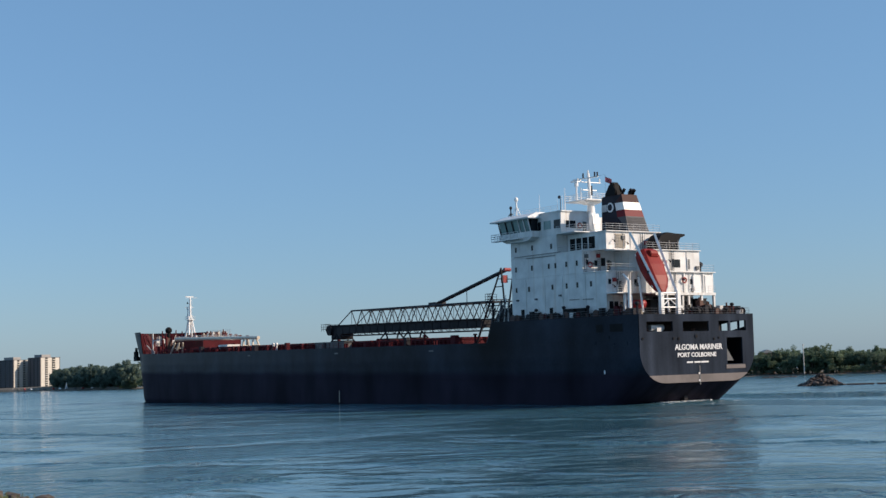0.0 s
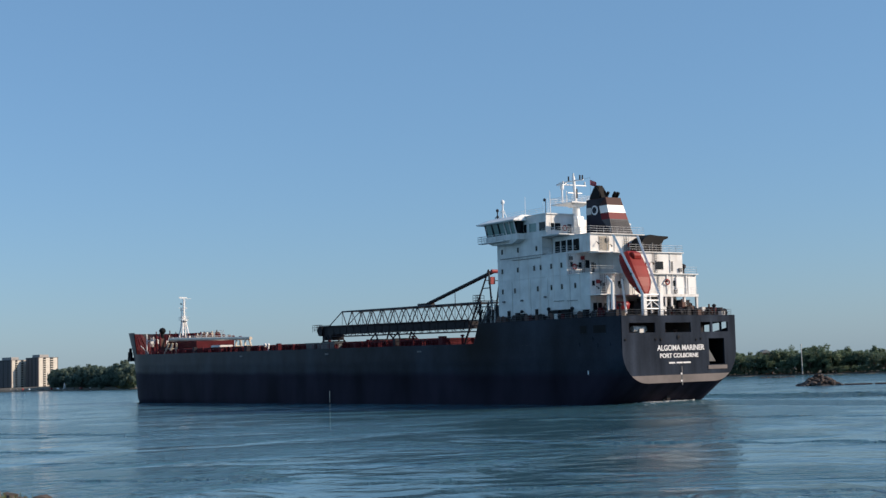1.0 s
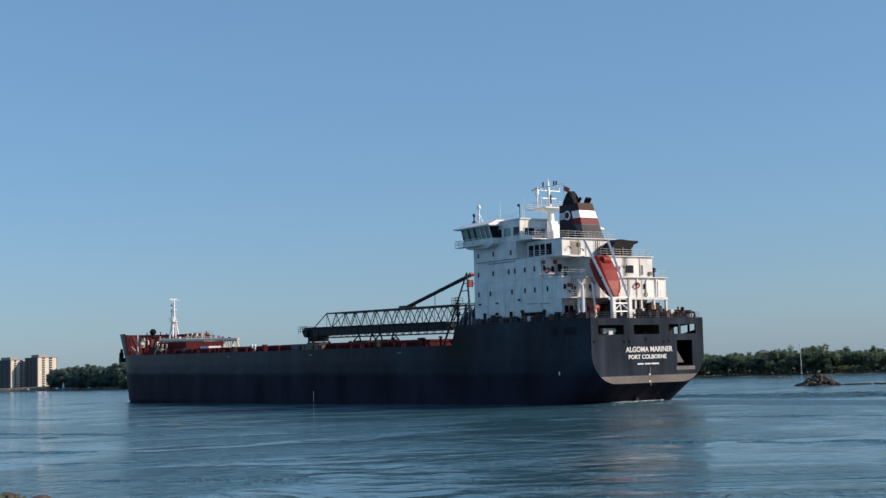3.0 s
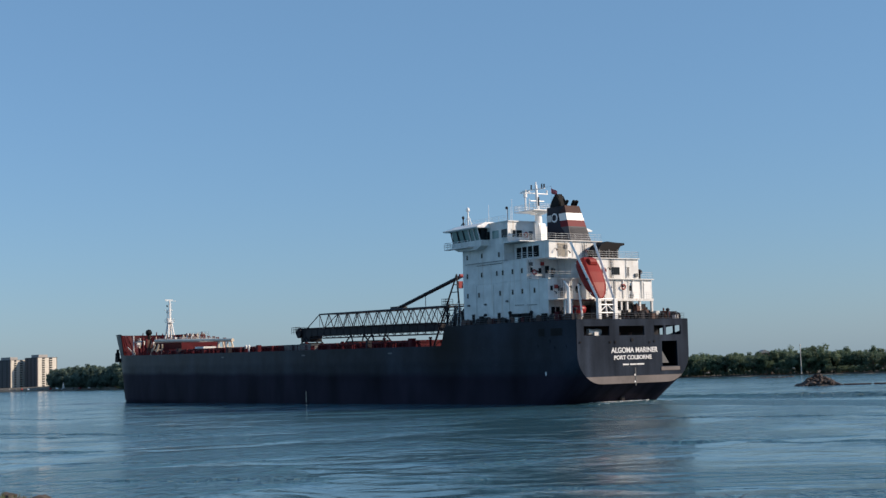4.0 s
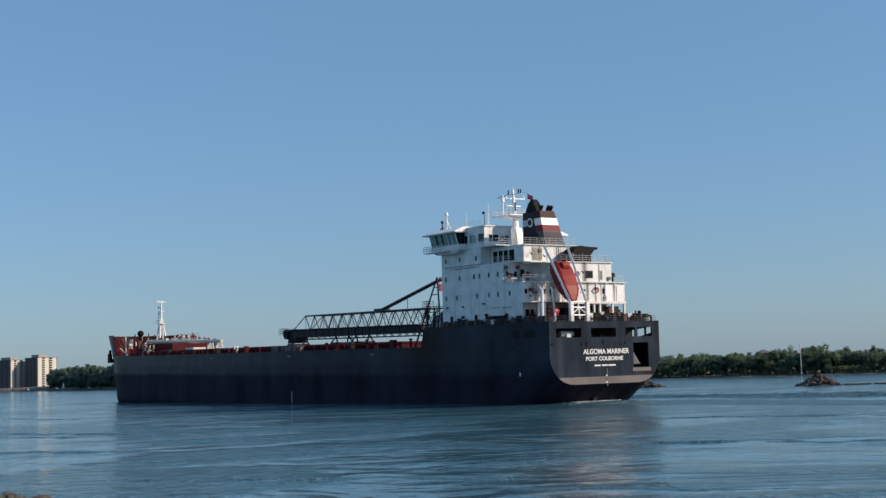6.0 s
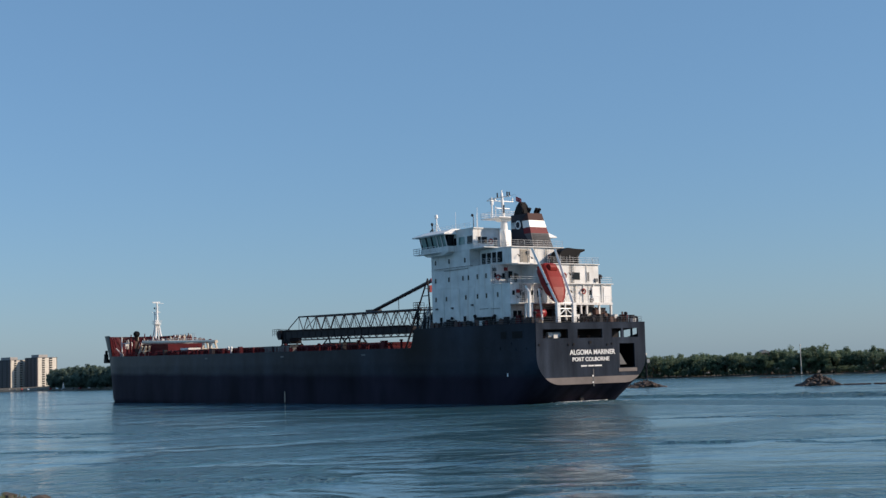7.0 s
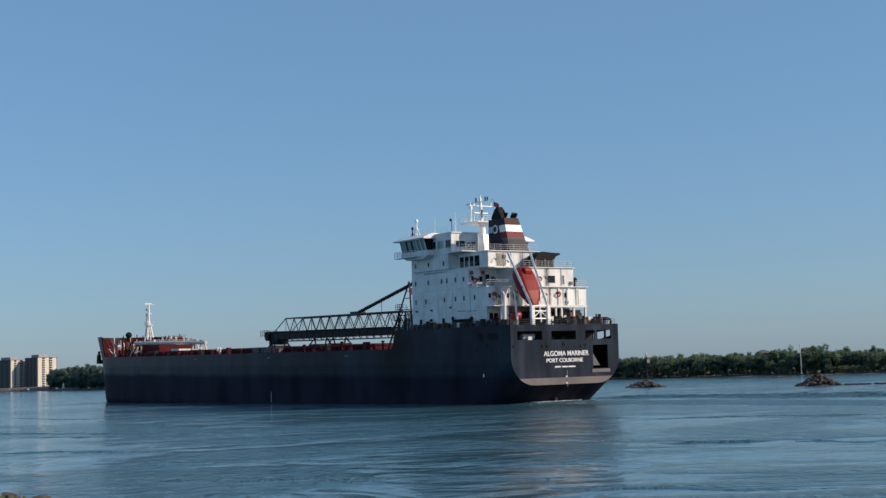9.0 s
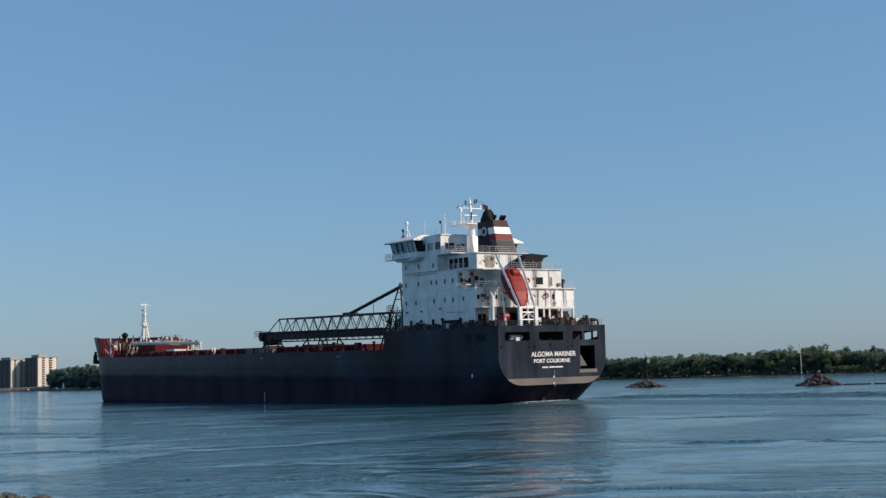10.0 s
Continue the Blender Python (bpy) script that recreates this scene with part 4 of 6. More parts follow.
for dx, y, z, h in ((-1.6, 0, 38.6, 0.7), (-0.9, 0, 38.6, 0.8), (0.9, 0, 39.4, 0.5), (2.0, 0.2, 38.7, 0.8), (-1.7, 1.4, 35.2, 1.6), (0.8, 2.4, 37.9, 0.5), (0.8, -2.4, 37.9, 0.6)):
    bm = bmesh.new()
    rod(bm, (MX + dx, y, z), (MX + dx, y, z + h), 0.14, sides=8)
    part("mast_light", bm, DARKSTEEL if h > 0.6 else WHITE_CLEAN, mainmast)
for i in range(6):
    bm = bmesh.new()
    x = MX - 4.2 + i * 0.55
    rod(bm, (x, 3.0, 27.5), (x, 3.0, 31.8 - 0.3 * (i % 3)), 0.05, sides=5)
    part("whip_aerial", bm, WHITE_CLEAN, mainmast)
# ensign
bm = bmesh.new()
rows = []
for i in range(9):
    s = i / 8
    rows.append([(20.9 - 1.3 * s, 0.3 * math.sin(5 * s), z - 0.8 * s) for z in (38.4, 37.95, 37.5)])
grid_faces(bm, rows)
bmesh.ops.solidify(bm, geom=bm.faces[:], thickness=0.03)
part("flag", bm, FLAGRED, mainmast, "small faded red flag flying from a halyard")
bm = bmesh.new()
rod(bm, (20.95, 0, 28), (20.95, 0, 38.6), 0.02, sides=4)
rod(bm, (20.95, 0, 38.6), (MX + 0.8, 0, 38.6), 0.02, sides=4)
part("halyard", bm, GREYSTEEL, mainmast)

mainmast.location.z = -0.7

# ---------------- funnel and after casing ----------------
casing = block("casing", 11.4, 21.3, -3.0, 8.2, 24.32, 27.3, "white casing under the funnel", lip=0.35)
bm = bmesh.new()
box(bm, 11.34, 11.4, 4.3, 6.4, 24.5, 26.8)
for i in range(9):
    box(bm, 11.28, 11.36, 4.35, 6.35, 24.6 + i * 0.24, 24.72 + i * 0.24)
part("louvre", bm, LOUVRE, casing, "cream louvred ventilation panel")
bm = bmesh.new()
box(bm, 14.2, 20.6, 8.2, 8.24, 24.7, 26.6)
part("dark_opening", bm, BLACK, casing, "dark opening in the casing side")
for x in (15.8, 17.4, 19.0):
    bm = bmesh.new()
    box(bm, x - 0.1, x + 0.1, 8.2, 8.34, 24.4, 26.8)
    part("pillar", bm, WHITE, casing)


def funnel_ring(z):
    s = (z - 27.3) / (33.5 - 27.3)
    return 11.9 + 1.2 * s, 18.6 - 0.5 * s, -1.4 + 1.45 * s, 3.0 + 0.25 * s


funnel = None
for i, (z0, z1, m, nm) in enumerate(((27.3, 29.85, FUNNELGREY, "funnel_base"), (29.85, 30.95, FUNNELRED, "funnel_band"), (30.95, 32.2, WHITE_CLEAN, "funnel_band"), (32.2, 33.5, FUNNELTOP, "funnel_top"))):
    bm = bmesh.new()
    rows = []
    for z in (z0, z1):
        a, b, c, d = funnel_ring(z)
        rows.append([(a, c, z), (a, d, z), (b, d, z), (b, c, z)])
    vs = grid_faces(bm, rows, smooth=False, close=True)
    bm.faces.new(vs[0]), bm.faces.new(vs[1])
    p = part(nm, bm, m, funnel or ship, ["", "maroon funnel band", "white funnel band", "dark maroon funnel top"][i])
    if funnel is None:
        funnel = tagged(p, "tapered funnel in dark blue, maroon, white and grey bands")
# dark side panels with the round emblem
bm = bmesh.new()
rows = []
for z in (27.4, 29.85, 30.95, 32.2, 33.45):
    a, b, c, d = funnel_ring(z)
    cut = 1.0 if 29.8 < z < 32.3 else 0.0
    rows.append([(a + 0.02 + (2.0 if cut else 0.0), d + 0.03, z), (b - 0.02, d + 0.03, z)])
grid_faces(bm, rows, smooth=False)
part("funnel_side", bm, FUNNELBLUE, funnel, "dark blue funnel side")
for y, m, r in ((0.10, LETTER, 0.8), (0.14, FUNNELBLUE, 0.55)):
    bm = bmesh.new()
    rod(bm, (16.0, 3.1, 31.6), (16.0, 3.22 + y, 31.6), r, sides=20)
    part("emblem", bm, m, funnel, "plain round emblem")
bm = bmesh.new()
rows = []
for z in (31.0, 32.15):
    a, b, c, d = funnel_ring(z)
    rows.append([(b - 1.3, d + 0.06, z), (b, d + 0.06, z)])
grid_faces(bm, rows, smooth=False)
bmesh.ops.solidify(bm, geom=bm.faces[:], thickness=0.02)
part("white_band", bm, WHITE_CLEAN, funnel, "white band on the funnel side")
bm = bmesh.new()
for i in range(8):
    z = 27.7 + i * 0.26
    a, b, c, d = funnel_ring(z)
    box(bm, a - 0.06, a + 0.02, c + 0.3, d - 0.3, z, z + 0.12)
part("louvre", bm, FUNNELGREY, funnel)
bm = bmesh.new()
prism(bm, [(14.6, 33.4), (17.9, 33.4), (17.6, 34.2), (16.7, 35.4), (16.0, 35.9), (15.4, 35.6), (15.1, 34.4)], "y", 1.5, 3.0)
bmesh.ops.bevel(bm, geom=bm.edges[:], offset=0.22, segments=2, affect="EDGES")
part("exhaust_cowl", bm, BLACK, funnel, "sooty black exhaust cowl")
for x, y, r in ((13.6, 2.6, 0.22), (13.4, 1.3, 0.26), (13.6, 0.5, 0.26)):
    bm = bmesh.new()
    rod(bm, (x, y, 33.3), (x, y, 33.8), r, sides=10)
    rod(bm, (x, y, 33.7), (x - 0.55, y, 34.35), r * 1.15, sides=10)
    part("exhaust_pipe", bm, BLACK, funnel, "black exhaust pipe bent aft")

# after house: stepped white blocks
aft = block("after_house", 7.5, 15.0, -8.0, 3.6, 20.6, 24.1, "white after house above the stern", lip=0.3)
aft_low = block("after_house_low", 7.5, 15.0, -10.9, 3.6, 17.1, 20.6, "white lower after house", lip=0.45)
aft_base = block("after_house_base", 11.6, 15.0, -10.2, SY - 2, POOP - 0.2, 17.08, "white base of the after house, in the shade of the deck above", lip=0.1)
bm = bmesh.new()
box(bm, 5.4, 11.5, -9.3, 3.59, 16.9, 17.09)
box(bm, 5.36, 5.5, -9.3, 3.59, 16.7, 17.12)
part("overhanging_deck", bm, WHITE, ship, "white steel deck jutting out over the after poop")
port_wing = block("port_after_block", 9.2, 12.19, 3.6, SY, 17.1, 20.7, "white block at the port quarter", lip=0.3)
bm = bmesh.new()
box(bm, 9.2, 12.2, 7.6, SY, POOP - 0.2, 17.1)
part("port_wall", bm, WHITE, port_wing)
for y, z, w, h in ((-2.9, 21.9, 1.7, 1.3),):
    window(aft, "aft", y, 7.5, z, w, h)
bm = bmesh.new()
box(bm, 14.9, 14.96, 3.9, 9.9, 20.9, 23.8)
part("wall_panel", bm, WHITE, tier_mid)
for y, z, w, h in ((9.4, 22.4, 0.5, 0.8), (7.6, 22.3, 0.6, 0.9), (6.2, 22.5, 1.1, 1.3), (4.6, 22.3, 0.5, 0.8)):
    window(tier_mid, "aft", y, 14.9, z, w, h)
for y in (9.6, 7.9, 5.6, 4.3):
    window(port_wing, "aft", y, 9.2, 19.0, 0.55, 0.8)
for y, z in ((-6.0, 19.0), (-9.6, 19.2), (1.2, 19.0), (2.6, 18.9)):
    window(aft_low, "aft", y, 7.5, z, 0.55, 0.9)
for y in (9.4, 8.4, 6.8, 5.2, 2.0, 0.4, -1.4, -3.6, -5.6, -7.6, -9.2):
    window(aft_base, "aft", y, 11.6 if y < 7.6 else 9.2, 15.3, 0.8, 1.2)
for y in (-4.4, -6.6, -8.6, 1.4):
    bm = bmesh.new()
    box(bm, 7.3, 7.5, y - 0.12, y + 0.12, 17.2, 20.5)
    part("pillar", bm, WHITE, aft_low)
for y in (-7.0, -9.6):
    bm = bmesh.new()
    box(bm, 7.2, 7.5, y - 0.75, y + 0.75, 17.2, 20.0)
    part("locker", bm, WHITE_CLEAN, aft_low, "white locker on the after house")
lifebuoy(7.2, -4.3, 19.2, "x")
lifebuoy(14.7, 8.9, 22.0, "x")
lifebuoy(6.6, 0.4, 21.9, "x")
# walkways: slab edges with rails
for nm, x0, x1, y0, y1, z in (("walkway", 5.6, 9.2, 3.6, SY + 0.9, 17.1), ("walkway", 12.0, 15.0, 3.4, SY + 0.2, 20.72), ("walkway", 9.2, 11.4, -3, 8.4, 24.12), ("walkway", 15, 21.5, 8.2, SY, 24.32)):
    bm = bmesh.new()
    box(bm, x0, x1, y0, y1, z - 0.12, z + 0.02)
    part(nm, bm, WHITE, ship, "white steel walkway")
rails = [
    [(34, 11.5, POOP - 0.2), (0.5, 11.5, POOP - 0.2)], [(0.4, 11.5, POOP - 0.2), (0.4, -11.5, POOP - 0.2)], [(0.4, -11.5, POOP - 0.2), (20, -11.5, POOP - 0.2)],
    [(15, 10.2, 24.32), (21.5, 10.2, 24.32)], [(14.9, 10.2, 24.3), (14.9, 8.2, 24.3)], [(12.1, 10.2, 20.72), (15, 10.2, 20.72)], [(9.2, 10.2, 20.72), (9.2, 4, 20.72), (12, 4, 20.72)],
    [(7.4, -8, 24.1), (7.4, 3.4, 24.1)], [(7.4, -8, 24.1), (14, -8, 24.1)], [(7.2, -10.8, 20.6), (7.2, -8.2, 20.6)], [(5.6, 11.1, 17.1), (5.6, 7.4, 17.1)], [(5.5, 2.5, 17.1), (5.5, -9.3, 17.1)],
    [(11.2, 8.3, 27.3), (11.2, -3, 27.3)], [(11.2, 8.3, 27.3), (18, 8.3, 27.3)], [(16.6, 10.4, 27.6), (21.4, 10.4, 27.6)], [(16.6, 10.4, 27.6), (16.6, 5.0, 27.6)],
]
for run in rails:
    bm = bmesh.new()
    low = run[0][2] < 14
    rail(bm, run, 1.1, 1.5, 0.03 if low else 0.027)
    part("guard_rail", bm, GREYSTEEL if low else WHITE, ship, "grey guard rail" if low else "white guard rail")
# poop clutter along the rail
random.seed(11)
for k in range(80):
    if k < 36:
        x, y = 1.5 + k * 0.92 + random.uniform(-0.4, 0.4), 10.9 + random.uniform(-0.3, 0.2)
    else:
        x, y = 0.9 + random.uniform(0, 3.5), 2.2 - (k - 36) * 0.31 + random.uniform(-0.2, 0.2)
    h = random.uniform(0.6, 2.0)
    bm = bmesh.new()
    z = POOP - 0.2
    kind = (0, 1, 2, 1)[k % 4]
    if kind == 0:
        rod(bm, (x, y, z), (x, y, z + h), 0.16, sides=7)
        ball(bm, (x, y, z + h), 0.34, 0.34, 0.3, 8, 6)
        part("vent_pipe", bm, DARKSTEEL, ship, "dark ventilation pipe on the poop")
    elif kind == 1:
        box(bm, x - 0.4, x + 0.4, y - 0.35, y + 0.35, z, z + h * 0.8)
        box(bm, x - 0.45, x + 0.45, y - 0.4, y + 0.4, z + h * 0.8, z + h * 0.8 + 0.06)
        part("deck_box", bm, [REDDECK, DARKSTEEL, WHITE, RUST, DARKSTEEL][k % 5], ship, "steel locker on the poop")
    elif kind == 2:
        rod(bm, (x, y - 0.4, z + 0.6), (x, y + 0.4, z + 0.6), 0.5, sides=12)
        for s in (-0.42, 0.42):
            rod(bm, (x, y + s - 0.04, z + 0.6), (x, y + s + 0.04, z + 0.6), 0.7, sides=12)
        box(bm, x - 0.5, x + 0.5, y - 0.5, y + 0.5, z, z + 0.2)
        part("rope_reel", bm, RUST if k % 8 == 2 else DARKSTEEL, ship, "mooring rope reel on the poop")
    else:
        rod(bm, (x, y, z), (x, y, z + h + 0.5), 0.07, sides=6)
        rod(bm, (x, y, z + h + 0.5), (x - 0.5, y, z + h + 0.8), 0.07, sides=6)
        part("lamp_post", bm, GREYSTEEL, ship, "grey lamp bracket on the poop")
for y in (-2.3, -3.6, -6.4, -9.1, 9.6, 8.4):
    bm = bmesh.new()
    box(bm, 5.5, 5.85, y - 0.17, y + 0.17, POOP - 0.2, 16.9)
    part("pillar", bm, WHITE, ship, "white deck pillar")
bm = bmesh.new()
rod(bm, (4.2, 10.0, POOP - 0.2), (4.1, 10.0, 18.9), 0.3, 0.26, 10)
rod(bm, (4.1, 10.0, 18.8), (7.5, 8.2, 20.0), 0.18, sides=8)
part("stores_crane", bm, WHITE_CLEAN, ship, "white stores crane post at the port quarter")
# big dark ventilation cowl
bm = bmesh.new()
out = [(0.4, 24.2), (0.5, 25.4), (-0.3, 26.4), (-1.6, 26.95), (-3.4, 26.8), (-5.4, 26.75), (-5.4, 26.45), (-4.4, 26.1), (-3.9, 25.3), (-3.8, 24.2)]
prism(bm, out, "x", 7.9, 10.6)
part("ventilation_cowl", bm, BLACK, ship, "large black curved ventilation cowl")
for y in (0.3, -1.8, -3.7):
    bm = bmesh.new()
    box(bm, 7.7, 7.9, y - 0.1, y + 0.1, 24.1, 25.6)
    part("cowl_frame", bm, GREYSTEEL, ship)
bm = bmesh.new()
rod(bm, (9, -9.4, 20.6), (9, -9.4, 21.7), 0.3, sides=8)
ball(bm, (9, -9.4, 21.9), 0.7, 0.55, 0.5, 10, 6)
part("deck_ventilator", bm, DARKSTEEL, ship, "dark mushroom ventilator")

# free-fall lifeboat on its ramp
ang = math.atan2(25.84 - 15.6, 6.9 - 2.0)
RA, RB = Vector((7.1, 0, 25.9)), Vector((1.3, 0, 16.0))
bm = bmesh.new()
nose, tail = Vector((1.8, 5.2, 16.6)), Vector((6.5, 4.5, 23.4))
ax_ = (tail - nose).normalized()
up_ = Vector((-ax_.z, 0, ax_.x))
side_ = Vector((0, 1, 0))
rows = []
for s, w, lo, hi in ((0.0, 0.06, -0.05, 0.12), (0.06, 0.7, -0.45, 0.4), (0.17, 1.45, -1.0, 0.8), (0.35, 2.15, -1.35, 1.15), (0.6, 2.4, -1.5, 1.35), (0.82, 2.35, -1.4, 1.4), (0.96, 2.1, -1.15, 1.25), (1.0, 1.8, -0.9, 1.0)):
    c = nose.lerp(tail, s)
    hull_line = ((1.0, 0.12), (0.97, 0.3), (0.72, 0.72), (0.55, 0.97), (0.3, 1.0), (-0.3, 1.0), (-0.55, 0.97), (-0.72, 0.72), (-0.97, 0.3), (-1.0, 0.12), (-1.0, -0.08), (-0.86, -0.35), (-0.45, -0.8), (0, -1.0), (0.45, -0.8), (0.86, -0.35), (1.0, -0.08))
    rows.append([tuple(c + side_ * (w * p) + up_ * (hi * q if q > 0 else -lo * q)) for p, q in hull_line])
vs = grid_faces(bm, rows, close=True, smooth=False)
bm.faces.new(vs[0][::-1]), bm.faces.new(vs[-1])
lifeboat = part("lifeboat", bm, ORANGE, ship, "orange enclosed free-fall lifeboat, bow down on its ramp")
bm = bmesh.new()
c = nose.lerp(tail, 0.84)
cc = [c + up_ * 1.2 + side_ * s * 0.7 for s in (-1, 1)]
rod(bm, cc[0] - ax_ * 0.0, cc[1], 0.75, sides=10)
part("conning_tower", bm, ORANGE, lifeboat)
bm = bmesh.new()
for s in (-1, 1):
    rod(bm, nose.lerp(tail, 0.17) + side_ * s * 1.5, nose.lerp(tail, 0.95) + side_ * s * 2.18, 0.09, sides=6)
part("fender_strip", bm, WHITE_CLEAN, lifeboat)
for k in range(3):
    bm = bmesh.new()
    p = nose.lerp(tail, 0.45 + 0.15 * k) + side_ * 1.75 + up_ * 0.75
    box(bm, p.x - 0.2, p.x + 0.2, p.y, p.y + 0.25, p.z - 0.2, p.z + 0.2)
    part("porthole", bm, GLASS, lifeboat)
bm = bmesh.new()
for top_end, low_end in (((6.9, 7.1, 26.5), (0.9, 6.3, 16.2)), ((6.4, 2.5, 26.5), (1.0, 2.9, 16.2))):
    rod(bm, low_end, top_end, 0.25, sides=4)
ramp = part("lifeboat_ramp", bm, WHITE_CLEAN, ship, "white steel launching ramp of the lifeboat")
for y, x in ((6.3, 1.1), (2.9, 1.1)):
    bm = bmesh.new()
    box(bm, x - 0.3, x + 0.3, y - 0.32, y + 0.32, POOP - 0.2, 16.9)
    part("ramp_column", bm, WHITE_CLEAN, ramp, "white column of the ramp")
bm = bmesh.new()
for z in (14.6, 15.9, 16.8):
    rod(bm, (1.1, 6.3, z), (1.1, 2.9, z), 0.12, sides=6)
rod(bm, (1.1, 6.3, 14.6), (1.1, 4.6, 15.9), 0.1, sides=6)
rod(bm, (1.1, 2.9, 14.6), (1.1, 4.6, 15.9), 0.1, sides=6)
part("ramp_brace", bm, WHITE_CLEAN, ramp)
for y, x in ((7.1, 7.4), (2.7, 6.4)):
    bm = bmesh.new()
    rod(bm, (x - 3.0, y, 14), (x - 2.2, y, 19.5), 0.18, sides=6)
    part("ramp_frame", bm, WHITE_CLEAN, ramp)
# rescue boat at the port quarter
bm = bmesh.new()
rows = []
for s, w, d in ((0, 0.1, 0.3), (0.12, 0.65, 0.7), (0.4, 0.95, 0.85), (0.85, 0.95, 0.85), (1.0, 0.85, 0.8)):
    yy = 8.6 - 3.4 * s
    rows.append([(6.5 + w, yy, 15.6), (6.5 + w * 0.7, yy, 15.6 - d), (6.5, yy, 15.6 - d * 1.3), (6.5 - w * 0.7, yy, 15.6 - d), (6.5 - w, yy, 15.6), (6.5 - w * 0.5, yy, 15.95), (6.5 + w * 0.5, yy, 15.95)])
vs = grid_faces(bm, rows, close=True)
bm.faces.new(vs[0]), bm.faces.new(vs[-1])
part("rescue_boat", bm, REDPAINT, ship, "red rescue boat in its cradle on the poop")
bm = bmesh.new()
for y in (7.8, 6.0):
    box(bm, 5.9, 7.1, y - 0.1, y + 0.1, POOP - 0.2, 14.7)
part("boat_cradle", bm, BUFF, ship)

# pipes, ladders, boxes and lamps on the after faces
random.seed(23)
faces = [(7.5, -7.6, 3.2, 20.7, 24.0, aft), (7.5, -10.6, 3.4, 17.2, 20.4, aft_low), (11.6, -9.8, 7.4, 13.5, 16.8, aft_base), (9.2, 3.8, 10.1, 17.2, 20.5, port_wing), (14.9, 3.8, 10.0, 20.9, 24.0, tier_mid), (11.4, -2.6, 8.0, 24.4, 27.0, casing)]
for x, y0, y1, z0, z1, owner in faces:
    for k in range(9):
        y = random.uniform(y0, y1)
        z = random.uniform(z0, z1 - 0.8)
        bm = bmesh.new()
        c = k % 5
        if c == 0:
            rod(bm, (x - 0.12, y, z0), (x - 0.12, y, z1), 0.06, sides=5)
            part("pipe", bm, WHITE, owner)
        elif c == 1:
            box(bm, x - 0.3, x, y - 0.3, y + 0.3, z, z + 0.6)
            part("wall_box", bm, [GREYSTEEL, REDPAINT, WHITE][k % 3], owner)
        elif c == 2:
            rod(bm, (x - 0.5, y, z + 0.5), (x, y, z + 0.7), 0.05, sides=5)
            rod(bm, (x - 0.6, y, z + 0.3), (x - 0.4, y, z + 0.6), 0.16, 0.06, 8)
            part("wall_lamp", bm, DARKSTEEL, owner)
        elif c == 3:
            for s in (-0.22, 0.22):
                rod(bm, (x - 0.2, y + s, z0), (x - 0.2, y + s, z1), 0.035, sides=4)
            for i in range(int((z1 - z0) / 0.33)):
                rod(bm, (x - 0.2, y - 0.22, z0 + 0.33 * i), (x - 0.2, y + 0.22, z0 + 0.33 * i), 0.025, sides=4)
            part("ladder", bm, GREYSTEEL, owner)
        else:
            box(bm, x - 0.06, x, y - 0.42, y + 0.42, z0 + 0.1, z0 + 2.1)
            box(bm, x - 0.09, x - 0.06, y - 0.3, y + 0.3, z0 + 0.3, z0 + 1.9, 1)
            part("door", bm, [WHITE, GREYSTEEL], owner, "white steel door")
# added lockers under the jutting deck, dark to stand in for its deep shade
for y0, y1, x0, h, m in ((-10.3, -8.3, 8.6, 2.7, DARKSTEEL), (-8.1, -6.2, 9.4, 2.9, GREYSTEEL), (-6.0, -4.4, 8.8, 2.3, DARKSTEEL), (-4.2, -1.4, 9.6, 3.0, GREYSTEEL), (-1.0, 1.6, 8.9, 2.5, DARKSTEEL)):
    bm = bmesh.new()
    box(bm, x0, 11.55, y0, y1, POOP - 0.2, POOP + h)
    box(bm, x0 - 0.1, 11.55, y0 - 0.06, y1 + 0.06, POOP + h, POOP + h + 0.1)
    locker = part("shade_locker", bm, m, ship, "added dark steel locker deepening the shade under the jutting deck")
    bm = bmesh.new()
    box(bm, x0 - 0.06, x0 - 0.004, y0 + 0.3, y0 + 1.1, POOP, POOP + 1.9)
    part("locker_door", bm, RUST if m is DARKSTEEL else WHITE, locker, "small steel door")
# machinery in the shade on the after poop
for k in range(16):
    y = 1.6 - k * 0.8 + random.uniform(-0.2, 0.2)
    x = random.uniform(3.0, 7.0)
    h_ = random.uniform(0.9, 2.4)
    bm = bmesh.new()
    if k % 2:
        box(bm, x - 0.5, x + 0.5, y - 0.35, y + 0.35, POOP - 0.2, POOP + h_)
        rod(bm, (x, y, POOP + h_), (x, y, POOP + h_ + 0.5), 0.15, sides=7)
        part("deck_machinery", bm, DARKSTEEL if k % 4 == 1 else RUST, ship, "dark deck machinery on the after poop")
    else:
        rod(bm, (x, y - 0.6, POOP + 0.7), (x, y + 0.6, POOP + 0.7), 0.65, sides=12)
        box(bm, x - 0.7, x + 0.7, y - 0.6, y + 0.6, POOP - 0.2, POOP + 0.3)
        part("mooring_winch", bm, DARKSTEEL, ship, "dark mooring winch on the after poop")

